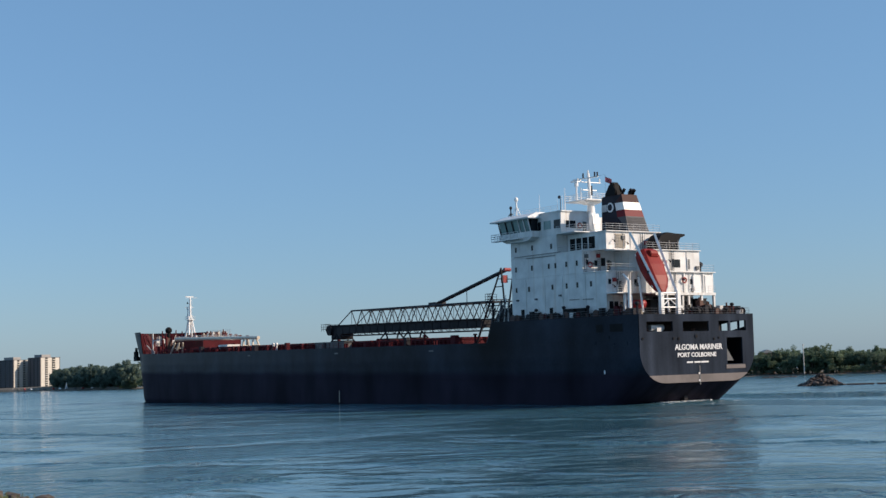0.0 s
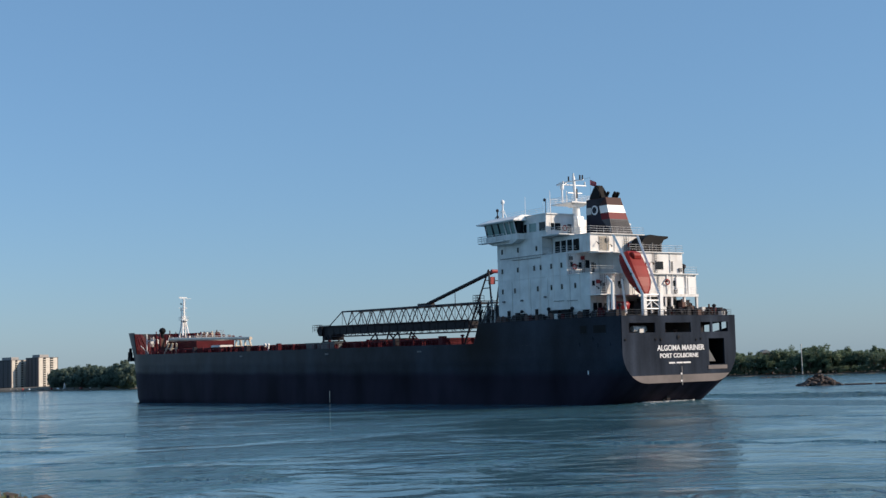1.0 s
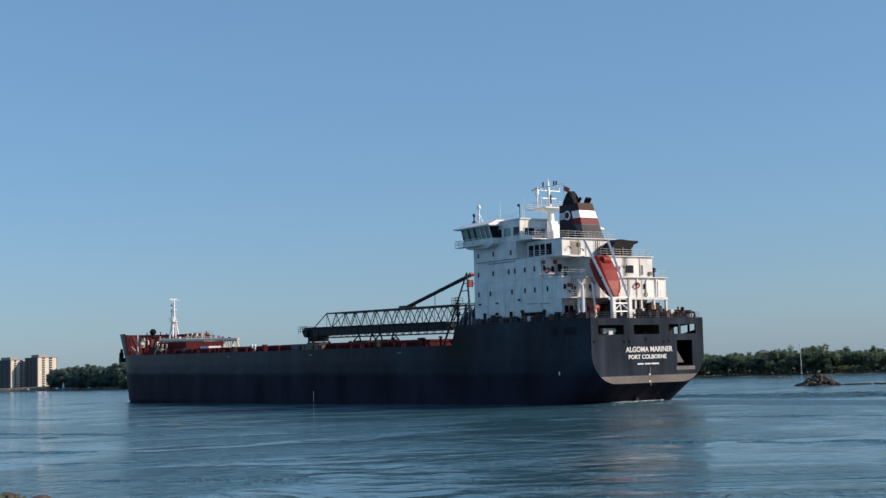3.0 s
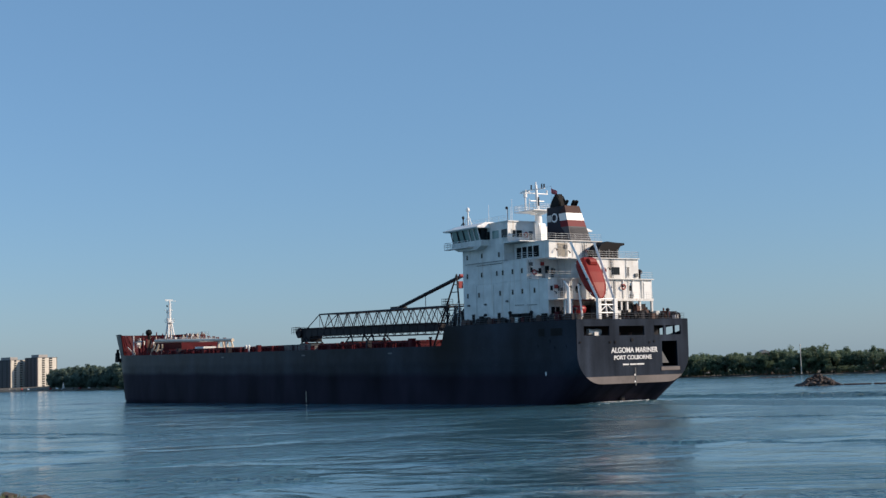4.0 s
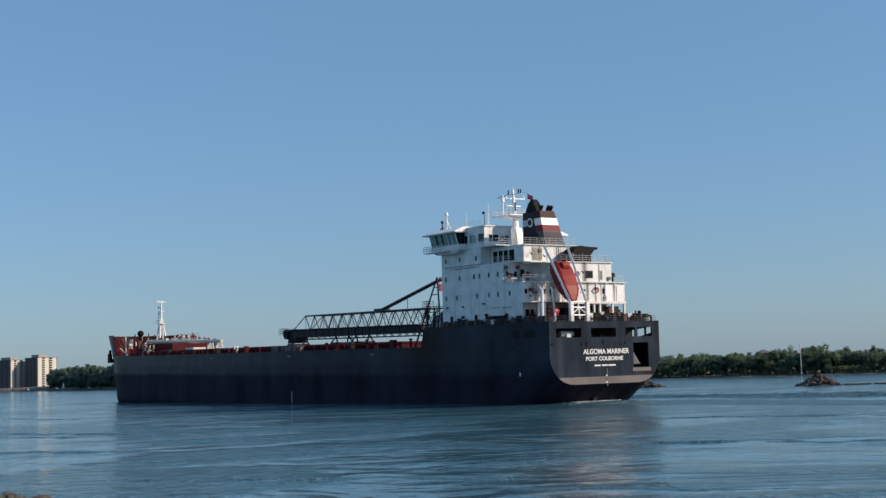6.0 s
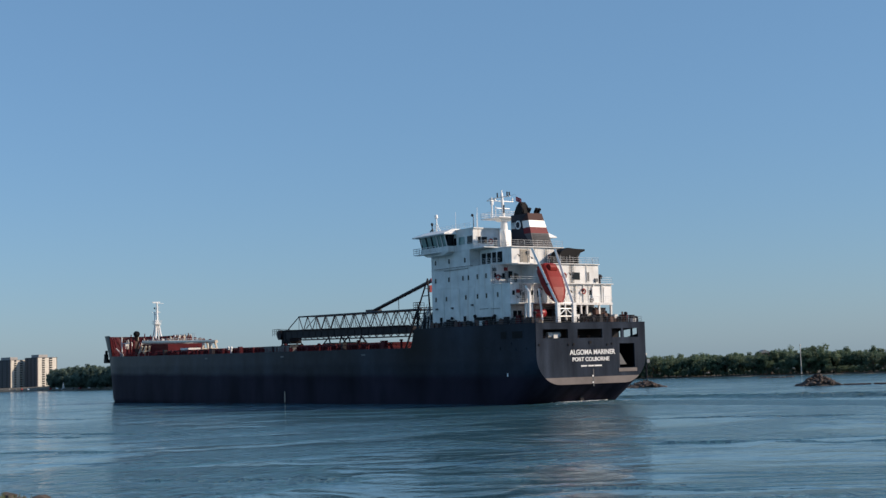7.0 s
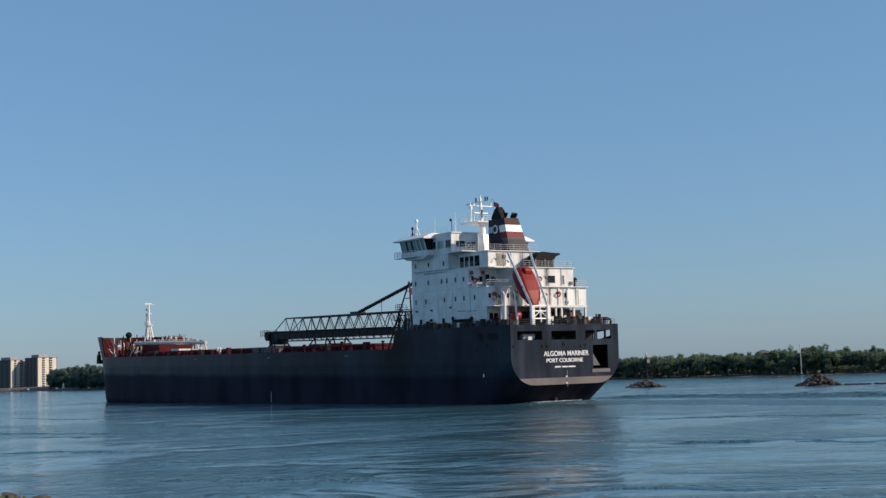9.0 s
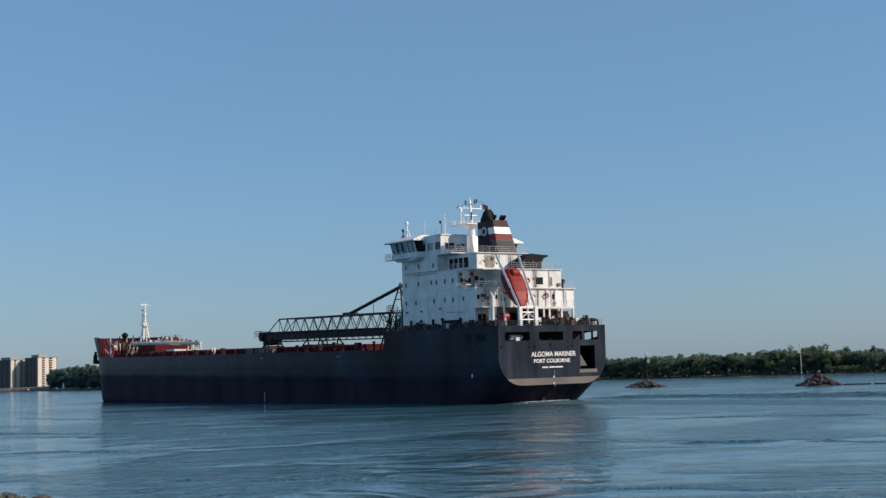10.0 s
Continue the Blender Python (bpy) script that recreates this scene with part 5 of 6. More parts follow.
# ---------------- wash of the ship: foam flecks that travel with it ----------------
wash = root("wake_wash", "thin white foam and disturbed water behind the stern", "wake")
bm = bmesh.new()
random.seed(9)
for k in range(560):
    if k < 430:
        y = random.uniform(-9.5, 11)
        x = 4.4 + 7.0 * (y / 11.5) ** 2 - abs(random.gauss(0, 0.9))
    else:
        x, y = 4 - abs(random.gauss(0, 7)), random.gauss(0.5, 3.2)
    l_, w = random.uniform(0.15, 0.7), random.uniform(0.05, 0.15)
    pts = [(x + l_ * math.cos(a) * random.uniform(0.7, 1.2), y + w * 1.6 * math.sin(a) * random.uniform(0.7, 1.2)) for a in (0.3, 1.4, 2.5, 3.6, 4.7, 5.7)]
    prism(bm, pts, "z", -0.03, random.uniform(0.05, 0.24) if k < 430 else random.uniform(0.02, 0.10))
tagged(part("stern_foam", bm, FOAM, wash, "broken white foam at the stern"), kind="stuff")
bm = bmesh.new()
rows = []
for i in range(40):
    x = 8 - i * 3.2
    rows.append([(x, y + 0.9 * math.sin(i * 1.3 + y), 0.02 + 0.10 * abs(math.sin(i * 1.9 + y * 1.7)) * math.exp(-(y / 9) ** 2)) for y in (-11, -8, -5.5, -3, -1, 1, 3, 5.5, 8, 11)])
for r in rows:
    r[0] = (r[0][0], r[0][1], -0.1)
    r[-1] = (r[-1][0], r[-1][1], -0.1)
grid_faces(bm, rows)
part("wake_water", bm, RUFFLED, wash, "low ridges of wake water")
bm = bmesh.new()
rows = []
for i in range(18):
    s = i / 17
    a = Vector((228 - 20 * s, 5 + 9.5 * s ** 0.6))
    rows.append([(a.x, a.y + d, 0.5 * h * (1 - 0.7 * s)) for d, h in ((-2.2, -0.4), (-0.8, 0.5), (0, 1), (1.0, 0.4), (2.2, -0.4))])
grid_faces(bm, rows)
part("bow_wave", bm, WATER, wash, "low dark bow wave")


RUFFLES = []


def ruffle(a, b, width, amp, seed):
    """A long patch of ruffled water between two points: real small waves, thinning out at the rim."""
    a, b = Vector((*a, 0)), Vector((*b, 0))
    d = (b - a).normalized()
    n = Vector((-d.y, d.x, 0))
    k, m = max(20, int((b - a).length / 0.7)), max(14, int(width * 2 / 0.9))
    bm = bmesh.new()
    rows = []
    for i in range(k + 1):
        s = i / k
        w = width * (0.35 + 0.65 * abs(noise.noise((s * 4, seed, 0.5))) * 1.6) * math.sin(math.pi * min(1, max(0.02, s))) ** 0.35
        row = []
        for j in range(m + 1):
            v = 2 * j / m - 1
            p = a.lerp(b, s) + n * (v * w + 1.4 * noise.noise((s * 5, seed, 2)))
            fade = max(0, 1 - abs(v) ** 2) * min(1, 8 * s, 8 * (1 - s))
            fade *= min(1, max(0, 0.5 + 2.4 * noise.noise((p.x * 0.2, p.y * 0.33, seed + 7)))) if seed > 1 else 1
            row.append((p.x, p.y, -0.03 + fade * (0.05 + (0.6 if seed == 1 else 0.25) * amp + amp * noise.noise((p.x * 0.5, p.y * 1.3, seed)) + 0.5 * amp * noise.noise((p.x * 1.3, p.y * 2.9, seed + 3)))))
        rows.append(row)
    grid_faces(bm, rows)
    ob = thing("water_ruffle", bm, RUFFLED, "dark streak of ruffled water on the river", "ripples", kind="structure")
    RUFFLES.append(ob)
    return ob


ruffle((26, 252), (96, 176), 13.0, 0.45, 1)
ruffle((-66, 170), (-26, 143), 4.0, 0.18, 2)
ruffle((-26, 80), (6, 71), 2.6, 0.12, 3)
ruffle((12, 100), (42, 89), 5.0, 0.16, 4)
ruffle((2, 66), (24, 56), 2.2, 0.10, 5)
ruffle((10, 152), (52, 131), 5.0, 0.14, 6)
ruffle((-52, 150), (-14, 134), 1.8, 0.12, 7)
ruffle((-44, 118), (-18, 108), 3.2, 0.12, 8)
ruffle((-30, 98), (-4, 90), 2.6, 0.10, 9)
ruffle((-82, 240), (-58, 214), 3.2, 0.16, 10)
ruffle((-8, 86), (10, 79), 1.0, 0.10, 11)

# ---------------- near bank, at the water's edge below the camera ----------------


def bank_height(x, y):
    edge = 67.5 - 1.25 * (x + 21) if x < -16 else 61.2 - 0.3 * (x + 16)
    if x < -30:
        edge = max(15, 78.75 + 0.9 * (x + 30))
    edge += 0.8 * noise.noise((x * 0.3, 3.1, 0))
    s = (edge - y) / 62
    z = 4.1 * min(1, s) ** 1.2 if s > 0 else 8 * s
    return max(-2.0, z) + 0.10 * noise.noise((x * 0.35, y * 0.35, 1)) * min(1, max(0, s * 4))


bm = bmesh.new()
rows = [[(x, y, bank_height(x, y)) for x in [-400, -250, -120] + list(range(-70, 41, 2)) + [80, 150, 300]] for y in [-300, -120, -50, -20, 0, 10, 20, 28] + list(range(34, 92, 2)) + [110, 160, 240]]
grid_faces(bm, rows)
thing("ground", bm, EARTH, "brown earthy river bank sloping to the water", "bank", kind="structure")
bm = bmesh.new()
random.seed(21)
for k in range(2600):
    x, y = random.uniform(-34, -17), random.uniform(54, 84)
    z = bank_height(x, y)
    if z < 0.03 or z > 2.0:
        continue
    h, w = random.uniform(0.12, 0.4), random.uniform(0.02, 0.05)
    a = random.uniform(0, 6.3)
    for d in (0, 2.1, 4.2):
        c, s = math.cos(a + d), math.sin(a + d)
        v = [bm.verts.new(p) for p in ((x - w * s, y + w * c, z - 0.05), (x + w * s, y - w * c, z - 0.05), (x + 0.25 * h * c, y + 0.25 * h * s, z + h))]
        bm.faces.new(v)
thing("bank_grass", bm, GRASS, "dry green grass tufts on the bank", "grass", kind="stuff")


def stone_mesh(seed, material):
    bm = bmesh.new()
    bmesh.ops.create_icosphere(bm, subdivisions=1, radius=1)
    for v in bm.verts:
        v.co *= 1 + 0.8 * noise.noise(v.co * 1.1 + Vector((seed * 9.1, 0, 0)))
        v.co.z *= 0.7
    return finish("stone", bm, material)


STONES = [stone_mesh(i, ROCK) for i in range(6)]
random.seed(4)
shore_stones = root("shore_stones", "grey stones along the bank at the water", "stones")
for k in range(60):
    x = random.uniform(-30, -17)
    y = 67.5 - 1.25 * (x + 21) - random.uniform(-0.6, 3.0)
    st = new("stone", random.choice(STONES))
    st.parent = shore_stones
    r = random.uniform(0.12, 0.42)
    st.matrix_local = Matrix.LocRotScale((x, y, bank_height(x, y) + r * 0.1), Euler((0, 0, random.uniform(0, 6))), (r, r, r))


# ---------------- rock cribs in the stream ----------------
def rock_pile(cx, cy, half, height, n, seed, label):
    e = root("rock_pile", label, "rock pile", "rock piles in the river")
    random.seed(seed)
    for k in range(n):
        u = random.uniform(-1, 1)
        v = random.uniform(-1, 1)
        top = height * max(0, (1 - abs(u) ** 1.25)) * (1 - 0.6 * v * v)
        r = random.uniform(0.22, 0.62)
        st = new("stone", random.choice(STONES))
        st.parent = e
        st.matrix_local = Matrix.LocRotScale((cx + u * half, cy + v * half * 0.7, max(0.05, top * random.uniform(0.55, 1.0)) - r * 0.3), Euler((random.uniform(-0.5, 0.5), 0, random.uniform(0, 6))), (r * 1.2, r, r))
    bm = bmesh.new()
    rows = []
    for i in range(13):
        u = -1 + i / 6
        rows.append([(cx + u * half, cy + v * half * 0.8, height * 0.8 * max(0, 1 - abs(u) ** 1.2) * (1 - v * v) - 0.3 + 0.15 * noise.noise((u * 3, v * 3, seed))) for v in (-1, -0.6, -0.2, 0.2, 0.6, 1)])
    grid_faces(bm, rows, smooth=False)
    part("rubble_core", bm, ROCK, e)
    return e


pile_b = rock_pile(84.9, 298, 4.7, 2.7, 270, 1, "heap of brown boulders rising from the river")
pile_a = rock_pile(53.6, 353, 4.9, 2.1, 240, 2, "low heap of brown boulders carrying a marker post")
beacon = root("marker_post", "thin dark marker post with a pale box on a rock heap", "marker post")
bm = bmesh.new()
rod(bm, (54.0, 352, 1.0), (54.0, 352, 8.6), 0.17, 0.13, 8)
rod(bm, (54.0, 352, 1.0), (54.0, 352, 1.9), 0.7, 0.25, 8)
part("post", bm, DARKSTEEL, beacon)
bm = bmesh.new()
box(bm, 54.2, 54.9, 351.7, 352.1, 6.6, 7.6)
rod(bm, (54, 352, 8.6), (54, 352, 9.2), 0.28, 0.22, 8)
part("marker_box", bm, CONCRETE_PALE, beacon, "pale marker box")
# floating boom of logs
for k in range(9):
    bm = bmesh.new()
    x0 = 89.4 + k * 6.2
    y0 = 294 - k * 2.0
    rod(bm, (x0, y0, 0.1), (x0 + 5.6, y0 - 1.8, 0.1), 0.22, sides=8)
    thing("floating_log", bm, RUST, "dark wooden log of a floating boom on the river", "log boom", group="floating boom")
# stones of the low spit
spit = root("stone_spit", "low line of brown stones near the far bank", "stones")
random.seed(8)
for k in range(40):
    st = new("stone", random.choice(STONES))
    st.parent = spit
    r = random.uniform(0.3, 0.6)
    st.matrix_local = Matrix.LocRotScale((111.5 + k * 0.3, 465 + random.uniform(-3, 3), 0.1), Euler((0, 0, random.uniform(0, 6))), (r * 1.4, r, r * 0.8))

# ---------------- far banks ----------------


def far_bank(name, pts, depth, h, label):
    """A low earth shelf behind a line of shore points."""
    bm = bmesh.new()
    rows = []
    for i, (x, y) in enumerate(pts):
        d = Vector((x, y)).normalized()
        rows.append([(x + d.x * k * depth, y + d.y * k * depth, z) for k, z in ((-0.02, -0.6), (0, 0.15), (0.015, 0.5 * h), (0.1, h), (1.0, h * 1.6))])
    grid_faces(bm, rows)
    return thing(name, bm, EARTH, label, "bank", kind="structure")


def line(pts, n):
    """n points evenly along a polyline."""
    seg = [(Vector(a), Vector(b)) for a, b in zip(pts, pts[1:])]
    total = sum((b - a).length for a, b in seg)
    out = []
    for i in range(n):
        d = total * i / (n - 1)
        for a, b in seg:
            if d <= (b - a).length + 1e-6:
                out.append(a.lerp(b, d / (b - a).length))
                break
            d -= (b - a).length
    return out


RIGHT_SHORE = [(20, 660), (60, 600), (95, 560), (124, 530), (150, 505), (185, 480), (260, 440), (400, 400)]
MID_SHORE = [(-280, 1150), (-180, 1010), (-80, 830), (20, 660)]
LEFT_SHORE = [(-900, 1750), (-700, 1660), (-560, 1560), (-430, 1400), (-330, 1230), (-280, 1150)]
jit = lambda pts, a: [(p.x + a * noise.noise((p.x * 0.05, p.y * 0.05, 2)), p.y + a * noise.noise((p.x * 0.05, p.y * 0.05, 5))) for p in pts]
far_bank("ground_far_right", jit(line(RIGHT_SHORE, 60), 4), 300, 0.8, "low wooded far river bank")
far_bank("ground_far_mid", jit(line(MID_SHORE, 40), 6), 300, 0.8, "low wooded far river bank")
far_bank("ground_far_left", jit(line(LEFT_SHORE, 40), 6), 400, 4.0, "low far river bank with towers")


def crown_mesh(seed, m, clumps=34, leaves=70):
    """A crown of many small leaf sprays in uneven clumps, one metre in half height."""
    rnd = random.Random(seed)
    bm = bmesh.new()
    for c in range(clumps):
        a, e = rnd.uniform(0, 2 * math.pi), rnd.uniform(-0.7, 1.0)
        rr = rnd.uniform(0.45, 0.92)
        cx, cy, cz = rr * math.cos(a) * math.cos(e) * 0.85, rr * math.sin(a) * math.cos(e) * 0.85, rr * math.sin(e) * rnd.uniform(0.85, 1.1)
        cr = rnd.uniform(0.16, 0.34)
        for k in range(leaves):
            d = Vector((rnd.gauss(0, 1), rnd.gauss(0, 1), rnd.gauss(0, 0.8))).normalized() * cr * rnd.uniform(0.4, 0.95)
            p = Vector((cx, cy, cz)) + d
            u = Vector((rnd.gauss(0, 1), rnd.gauss(0, 1), rnd.gauss(0, 1))).normalized()
            u = (u - d.normalized() * u.dot(d.normalized()) * 0.75).normalized()     # sprays lie along the clump's outside
            v = u.cross(d + 0.4 * cr * Vector((rnd.gauss(0, 1), rnd.gauss(0, 1), rnd.gauss(0, 1)))).normalized()
            s = rnd.uniform(0.035, 0.07)
            vs = [bm.verts.new(p + u * s), bm.verts.new(p + v * s * 0.8), bm.verts.new(p - u * s), bm.verts.new(p - v * s * 0.8)]
            bm.faces.new(vs)
    me = bpy.data.meshes.new("crown")
    bm.to_mesh(me)
    bm.free()
    me.materials.append(m)
    return me


def trunk_mesh():
    bm = bmesh.new()
    rod(bm, (0, 0, -0.05), (0.01, 0, 0.5), 0.028, 0.018, 7)
    for a, z in ((0.3, 0.3), (1.7, 0.36), (2.9, 0.32), (4.2, 0.4), (5.4, 0.44)):
        rod(bm, (0.005, 0, z), (0.2 * math.cos(a), 0.2 * math.sin(a), z + 0.24), 0.012, 0.005, 5)
    return finish("trunk", bm, BARK)


CROWNS = [crown_mesh(i, LEAVES[i % 4]) for i in range(8)]
TRUNK = trunk_mesh()
WOODS = [("deciduous tree with dark green summer crown on the far bank"), ("broad light-green tree on the far bank")]


def tree(x, y, z, h, w, k, low):
    e = root("tree", WOODS[1] if k % 4 in (1, 3) else WOODS[0], "tree", "trees on the far bank")
    e.matrix_basis = Matrix.LocRotScale((x, y, z), Euler((0, 0, k * 1.7)), None)
    t = new("trunk", TRUNK)
    t.parent, t.matrix_local = e, Matrix.LocRotScale((0, 0, 0), None, (h, h, h))
    c = new("crown", CROWNS[k % 8])
    half = h * (1 - low) / 2
    c.parent, c.matrix_local = e, Matrix.LocRotScale((0, 0, h - half), None, (w / 2, w / 2, half))


def plant(pts, n, hmin, hmax, back, seed, z=0.8):
    random.seed(seed)
    for i, p in enumerate(line(pts, n)):
        d = p.normalized()
        o = random.uniform(4, back)
        s = 0.5 + 0.5 * noise.noise((p.x * 0.02, p.y * 0.02, seed))
        h = (hmin + (hmax - hmin) * min(1, max(0, s + random.uniform(-0.3, 0.3))))
        tree(p.x + d.x * o + random.uniform(-1, 1), p.y + d.y * o, z, h, h * random.uniform(0.75, 1.15), random.randrange(100), random.uniform(0.02, 0.14))


def woods(name, rows, label, m, seed, leaves=1500):
    """A far wood as one mesh: many uneven crowns of small leaf sprays. rows: shore line, count, heights, depth."""
    rng = np.random.default_rng(seed)
    verts = []
    for pts, n, hmin, hmax, back in rows:
        for p in line(pts, n):
            d = p.normalized()
            o = rng.uniform(4, back)
            s = min(1, max(0, 0.5 + 0.6 * noise.noise((p.x * 0.02, p.y * 0.02, seed)) + rng.uniform(-0.3, 0.3)))
            h = hmin + (hmax - hmin) * s
            w = h * rng.uniform(0.4, 0.6)
            clump = rng.normal(size=(16, 3))
            clump = clump / np.linalg.norm(clump, axis=1)[:, None] * rng.uniform(0.35, 0.9, (16, 1))
            off = np.clip(rng.normal(size=(leaves, 3)), -1.6, 1.6)
            c = clump[rng.integers(0, 16, leaves)] + off * 0.12
            out = off + 0.8 * c / np.linalg.norm(c, axis=1)[:, None] + 0.5 * rng.normal(size=(leaves, 3))
            c = c * np.array([w, w, h * 0.5]) + np.array([p.x + d.x * o, p.y + d.y * o, h * 0.5 + 0.8])
            u = np.cross(out, rng.normal(size=(leaves, 3)))
            u /= np.linalg.norm(u, axis=1)[:, None]
            v = np.cross(u, out)
            v /= np.linalg.norm(v, axis=1)[:, None]
            k = h * rng.uniform(0.02, 0.042, (leaves, 1))
            verts.append(np.stack([c + u * k, c + v * k, c - u * k, c - v * k], 1).reshape(-1, 3))
    v = np.concatenate(verts)
    me = bpy.data.meshes.new(name)
    me.from_pydata(v.tolist(), [], np.arange(len(v)).reshape(-1, 4).tolist())
    me.materials.append(m)
    return tagged(new(name, me), label, "woods", kind="stuff")


LEFT_WOOD = [(-428, 1412), (-330, 1230), (-280, 1150)]
plant(RIGHT_SHORE[1:7], 170, 6.9, 9.6, 22, 1)
woods("far_woods", [(RIGHT_SHORE, 170, 8.8, 11.2, 70), (MID_SHORE, 60, 10, 15, 30)], "dense green woods along the far bank", LEAVES[1], 12)
woods("far_woods", [(LEFT_WOOD, 130, 18, 26.5, 80), ([(-900, 1850), (-700, 1780), (-560, 1720), (-420, 1640)], 60, 14, 24, 60)], "hazy green woods behind the towers", FARLEAVES, 6)
# low bushes at the water's edge
for seed, pts, n in ((31, RIGHT_SHORE, 190), (33, [(-428, 1412), (-280, 1150)], 50)):
    random.seed(seed)
    for p in line(pts, n):
        d = p.normalized()
        o = random.uniform(2, 8)
        h = random.uniform(1.8, 4.2) * (1 if seed == 31 else 1.3)
        c = tagged(new("bush", random.choice(CROWNS)), "green bush at the edge of the far bank", "bush", "bushes on the far bank")
        c.matrix_basis = Matrix.LocRotScale((p.x + d.x * o, p.y + d.y * o, 0.4 + h * 0.4), Euler((0, 0, random.uniform(0, 6))), (h * 0.9, h * 0.9, h * 0.5))
tree(151.5, 533, 1.0, 13.2, 13.0, 5, 0.04)
tree(143, 548, 1.0, 11.8, 10.5, 1, 0.04)

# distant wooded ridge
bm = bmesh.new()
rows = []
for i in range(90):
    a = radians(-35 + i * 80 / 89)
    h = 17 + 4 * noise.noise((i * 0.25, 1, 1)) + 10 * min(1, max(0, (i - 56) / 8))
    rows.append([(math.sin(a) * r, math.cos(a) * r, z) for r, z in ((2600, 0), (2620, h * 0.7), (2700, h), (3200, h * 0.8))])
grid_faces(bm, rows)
thing("backdrop", bm, HAZED_RIDGE, "distant wooded ridge with haze blue in its colour", "ridge", kind="structure")

# slim pole and small red house among the trees
bm = bmesh.new()
rod(bm, (139.4, 512, 0.5), (139.4, 512, 11.6), 0.2, 0.13, 8)
rod(bm, (139.4, 512, 11.6), (139.4, 512, 12.1), 0.3, 0.22, 8)
thing("utility_pole", bm, CONCRETE_PALE, "slim pale pole on the far bank before the trees", "pole")
house = root("house", "small brick house half hidden among trees", "house")
bm = bmesh.new()
box(bm, 131, 136, 545, 551, 0.5, 9.4)
part("wall", bm, mat("brick_red", (0.30, 0.14, 0.10), 0.85, vary=0.2), house)
bm = bmesh.new()
prism(bm, [(130.6, 9.4), (136.4, 9.4), (133.5, 10.8)], "y", 544.6, 551.4)
part("roof", bm, CONCRETE, house)
for x in (132.2, 134.6):
    bm = bmesh.new()
    box(bm, x - 0.4, x + 0.4, 544.95, 545, 7.6, 8.8)
    part("window", bm, GLASS, house)


# ---------------- apartment towers ----------------
def tower(cx, cy, turn, w, d, h, storeys, label, pale_side):
    e = root("apartment_building", label, "apartment building", "towers on the far bank")
    e.matrix_basis = pose(cx, cy, 0.8, 0, 0, turn)
    bm = bmesh.new()
    box(bm, -w / 2, w / 2, -d / 2, d / 2, 0, h)
    box(bm, -w / 2 - 0.3, w / 2 + 0.3, -d / 2 - 0.3, d / 2 + 0.3, h, h + 0.6)
    wall = part("wall", bm, TOWER_SHADE_GREY, e)
    bm = bmesh.new()
    box(bm, -w * 0.3, w * 0.15, -d * 0.3, d * 0.3, h + 0.6, h + 4.0)
    part("roof_house", bm, CONCRETE, e, "grey lift housing on the roof")
    sh = h / storeys
    for k, xx in enumerate((-w * 0.36, -w * 0.02, w * 0.36)):
        bm = bmesh.new()
        box(bm, xx - w * 0.10, xx + w * 0.10, -d / 2 - 0.25, -d / 2, 0, h)
        part("pale_strip", bm, CONCRETE_PALE, wall, "pale concrete wall strip")
    for s in range(storeys):
        z = s * sh
        for xx in (-w * 0.19, w * 0.17):
            bm = bmesh.new()
            box(bm, xx - w * 0.075, xx + w * 0.075, -d / 2 - 1.3, -d / 2, z + 0.1, z + 1.1)
            part("balcony", bm, CONCRETE_PALE, e)
            bm = bmesh.new()
            box(bm, xx - w * 0.07, xx + w * 0.07, -d / 2 - 0.06, -d / 2, z + 1.1, z + sh - 0.3)
            part("window", bm, GLASS, e)
        for yy in (-d * 0.3, 0, d * 0.3):
            bm = bmesh.new()
            box(bm, -w / 2 - 0.06, -w / 2, yy - 1.1, yy + 1.1, z + 0.9, z + sh - 0.5)
            part("window", bm, GLASS, e)
    return e


tower(-500, 1600, 56, 30, 23, 39, 14, "pale concrete apartment tower with balconies on the far bank", True)
tower(-539, 1604, 56, 24, 30, 37, 13, "grey and white apartment tower on the far bank", True)
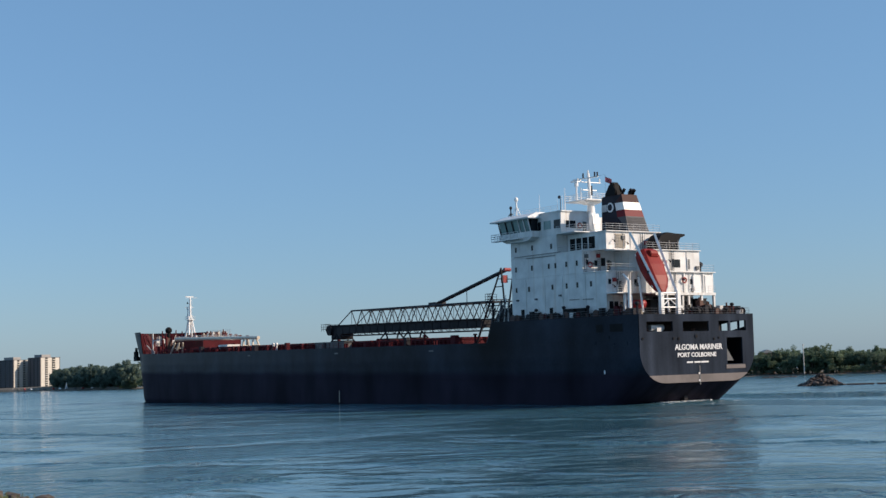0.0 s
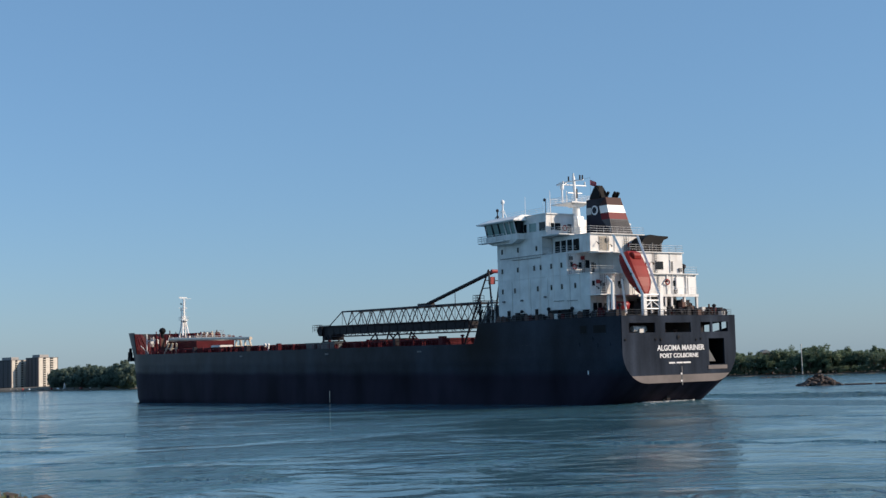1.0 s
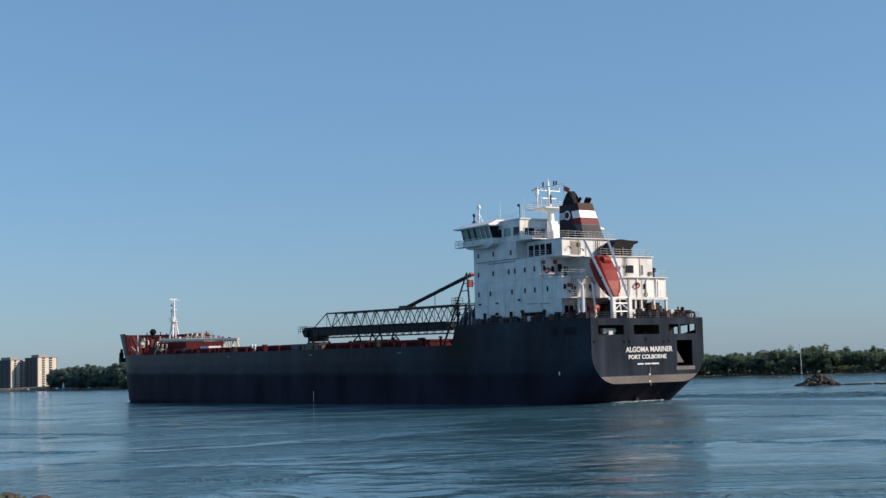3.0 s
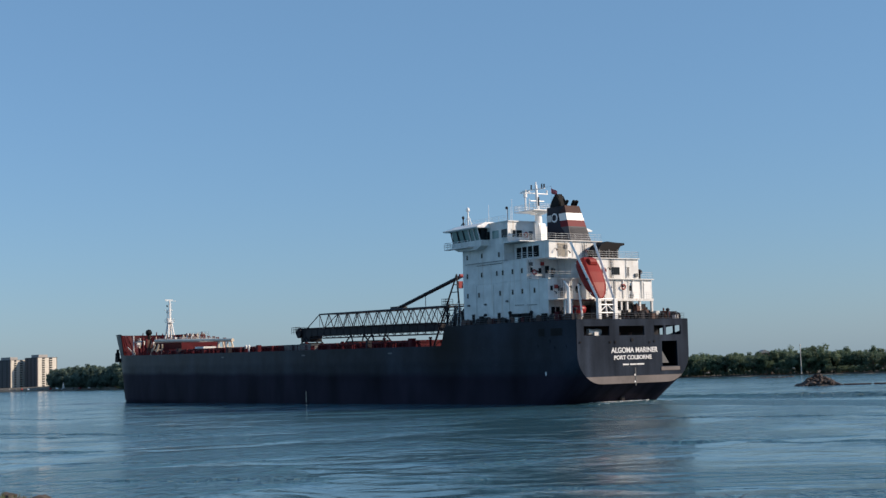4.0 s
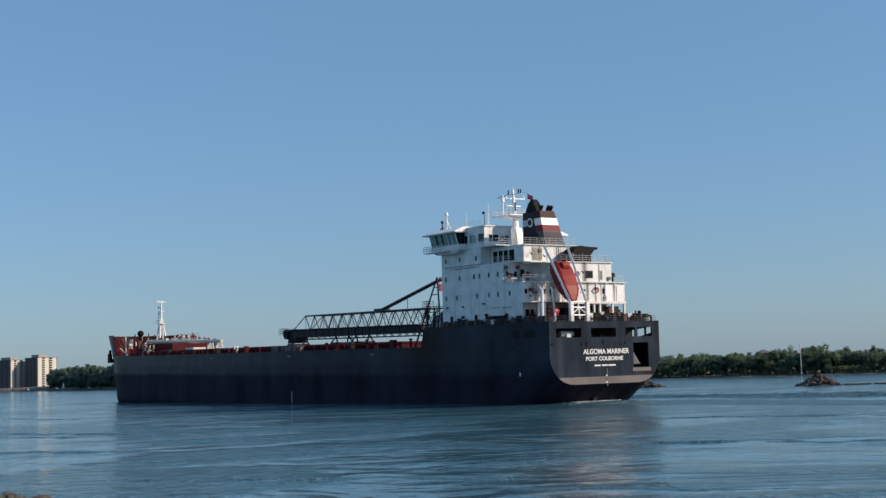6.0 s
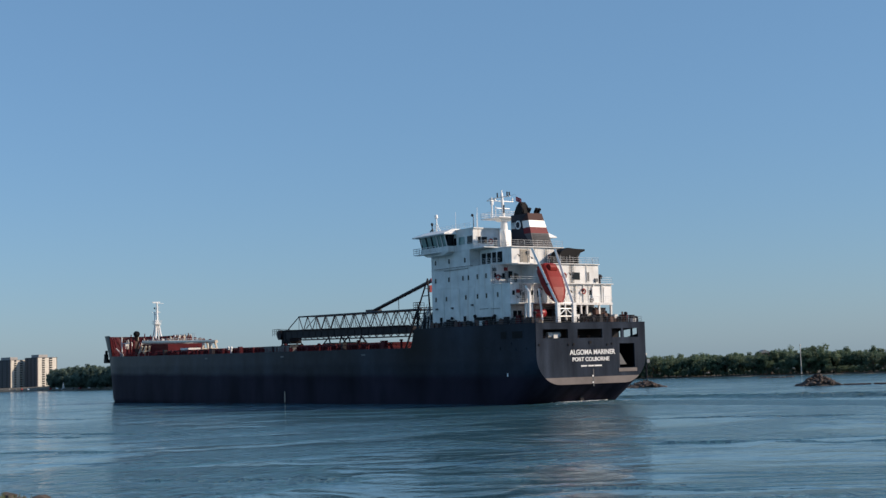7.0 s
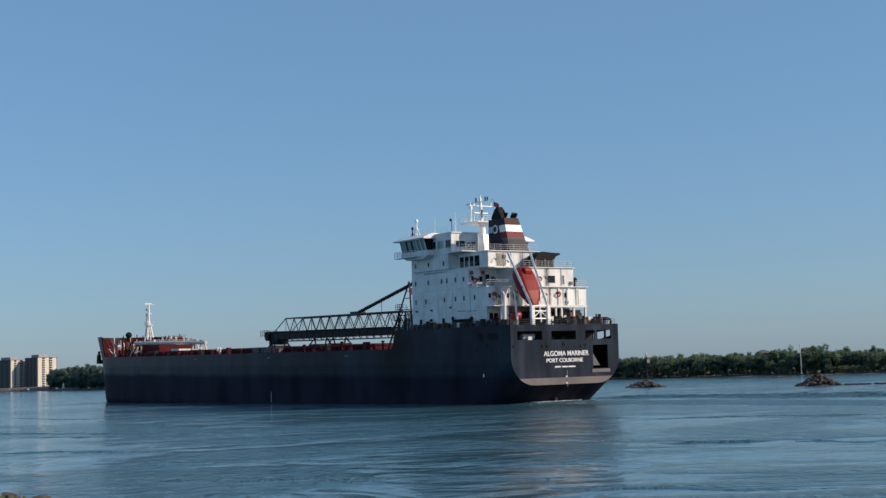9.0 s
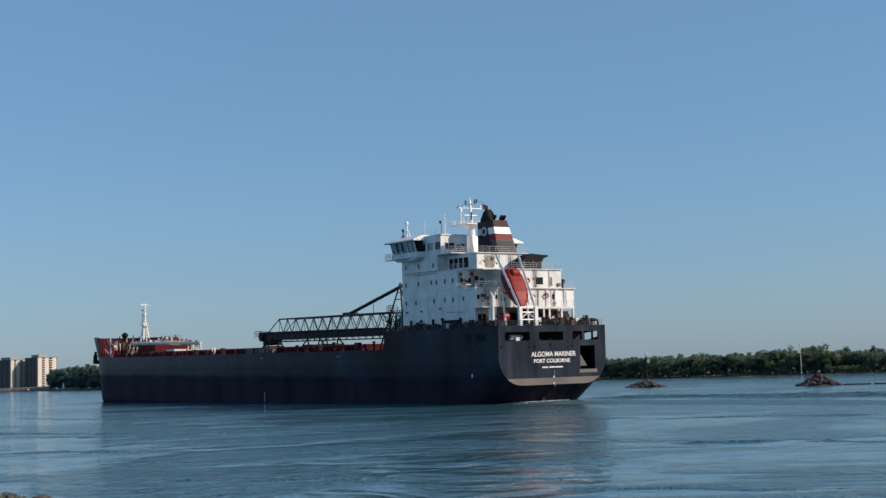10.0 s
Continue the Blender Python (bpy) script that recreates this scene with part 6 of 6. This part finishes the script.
# small shore things
random.seed(14)
for k in range(16):
    s = k / 15
    x, y = -520 + 215 * s, 1525 - 330 * s + random.uniform(-3, 3)
    bm = bmesh.new()
    l, h = random.uniform(2.5, 5), random.uniform(1.3, 2.2)
    prism(bm, [(-l / 2, 0.3), (l / 2, 0.3), (l / 2, h * 0.55), (l * 0.28, h * 0.6), (l * 0.15, h), (-l * 0.25, h), (-l * 0.4, h * 0.6), (-l / 2, h * 0.55)], "y", -0.9, 0.9)
    for xx in (-l * 0.3, l * 0.3):
        rod(bm, (xx, -0.95, 0.35), (xx, 0.95, 0.35), 0.35, sides=8, mi=1)
    c = thing("parked_car", bm, [[WHITE_CLEAN, CONCRETE, GREYSTEEL, REDPAINT][k % 4], BLACK], "small parked car on the far shore road", "car", group="cars on the far shore")
    _d = Vector((x, y)).normalized() * 4
    c.matrix_basis = pose(x + _d.x, y + _d.y, 1.3, 0, 0, -50 + random.uniform(-10, 10))
bm = bmesh.new()
prism(bm, [(-3, 0), (3, 0), (1.2, 9), (0, 14), (-1.2, 9)], "y", -0.4, 0.4)
c = thing("sail_boat", bm, WHITE_CLEAN, "white sail standing at the far shore before trees", "sail boat")
c.matrix_basis = Matrix.LocRotScale((-400.6, 1356, 0.6), Euler((0, 0, 0.35)), (0.6, 0.6, 0.6))


def ship_pose(t):
    d = 3.554 * t + 0.0041 * t * t
    return pose(38.323 - 0.5402 * d, 199.92 + 0.8415 * d, 0, 0, -1.031, 122.72)


def motions():
    walk(cam, [(0, view(0.120)), (0.5, view(0.080)), (1.0, view(0.040)), (1.5, view(0.004)), (2.0, view(0.0)), (6.0, view(0.0)), (10.0, view(0.0))],
         exposures=[(0, 0.08, 5900, 17), (3, 0.04, 5900, 17), (7, -0.04, 5900, 17), (10, -0.06, 5900, 17)])
    times = [0, 1, 2, 3, 4, 5, 6, 7, 8, 9, 10]
    walk(ship, [(t, ship_pose(t)) for t in times])
    # the stream carries the ripples slowly down river
    for ob in [water] + RUFFLES[1:]:
        walk(ob, [(t, pose(0.66 * (t - 6), -0.23 * (t - 6), 0)) for t in (0, 5, 10)])
    walk(wash, [(t, Matrix.Translation(ship_pose(t).translation) @ pose(0, 0, 0, 0, 0, 122.72)) for t in times])


motions()
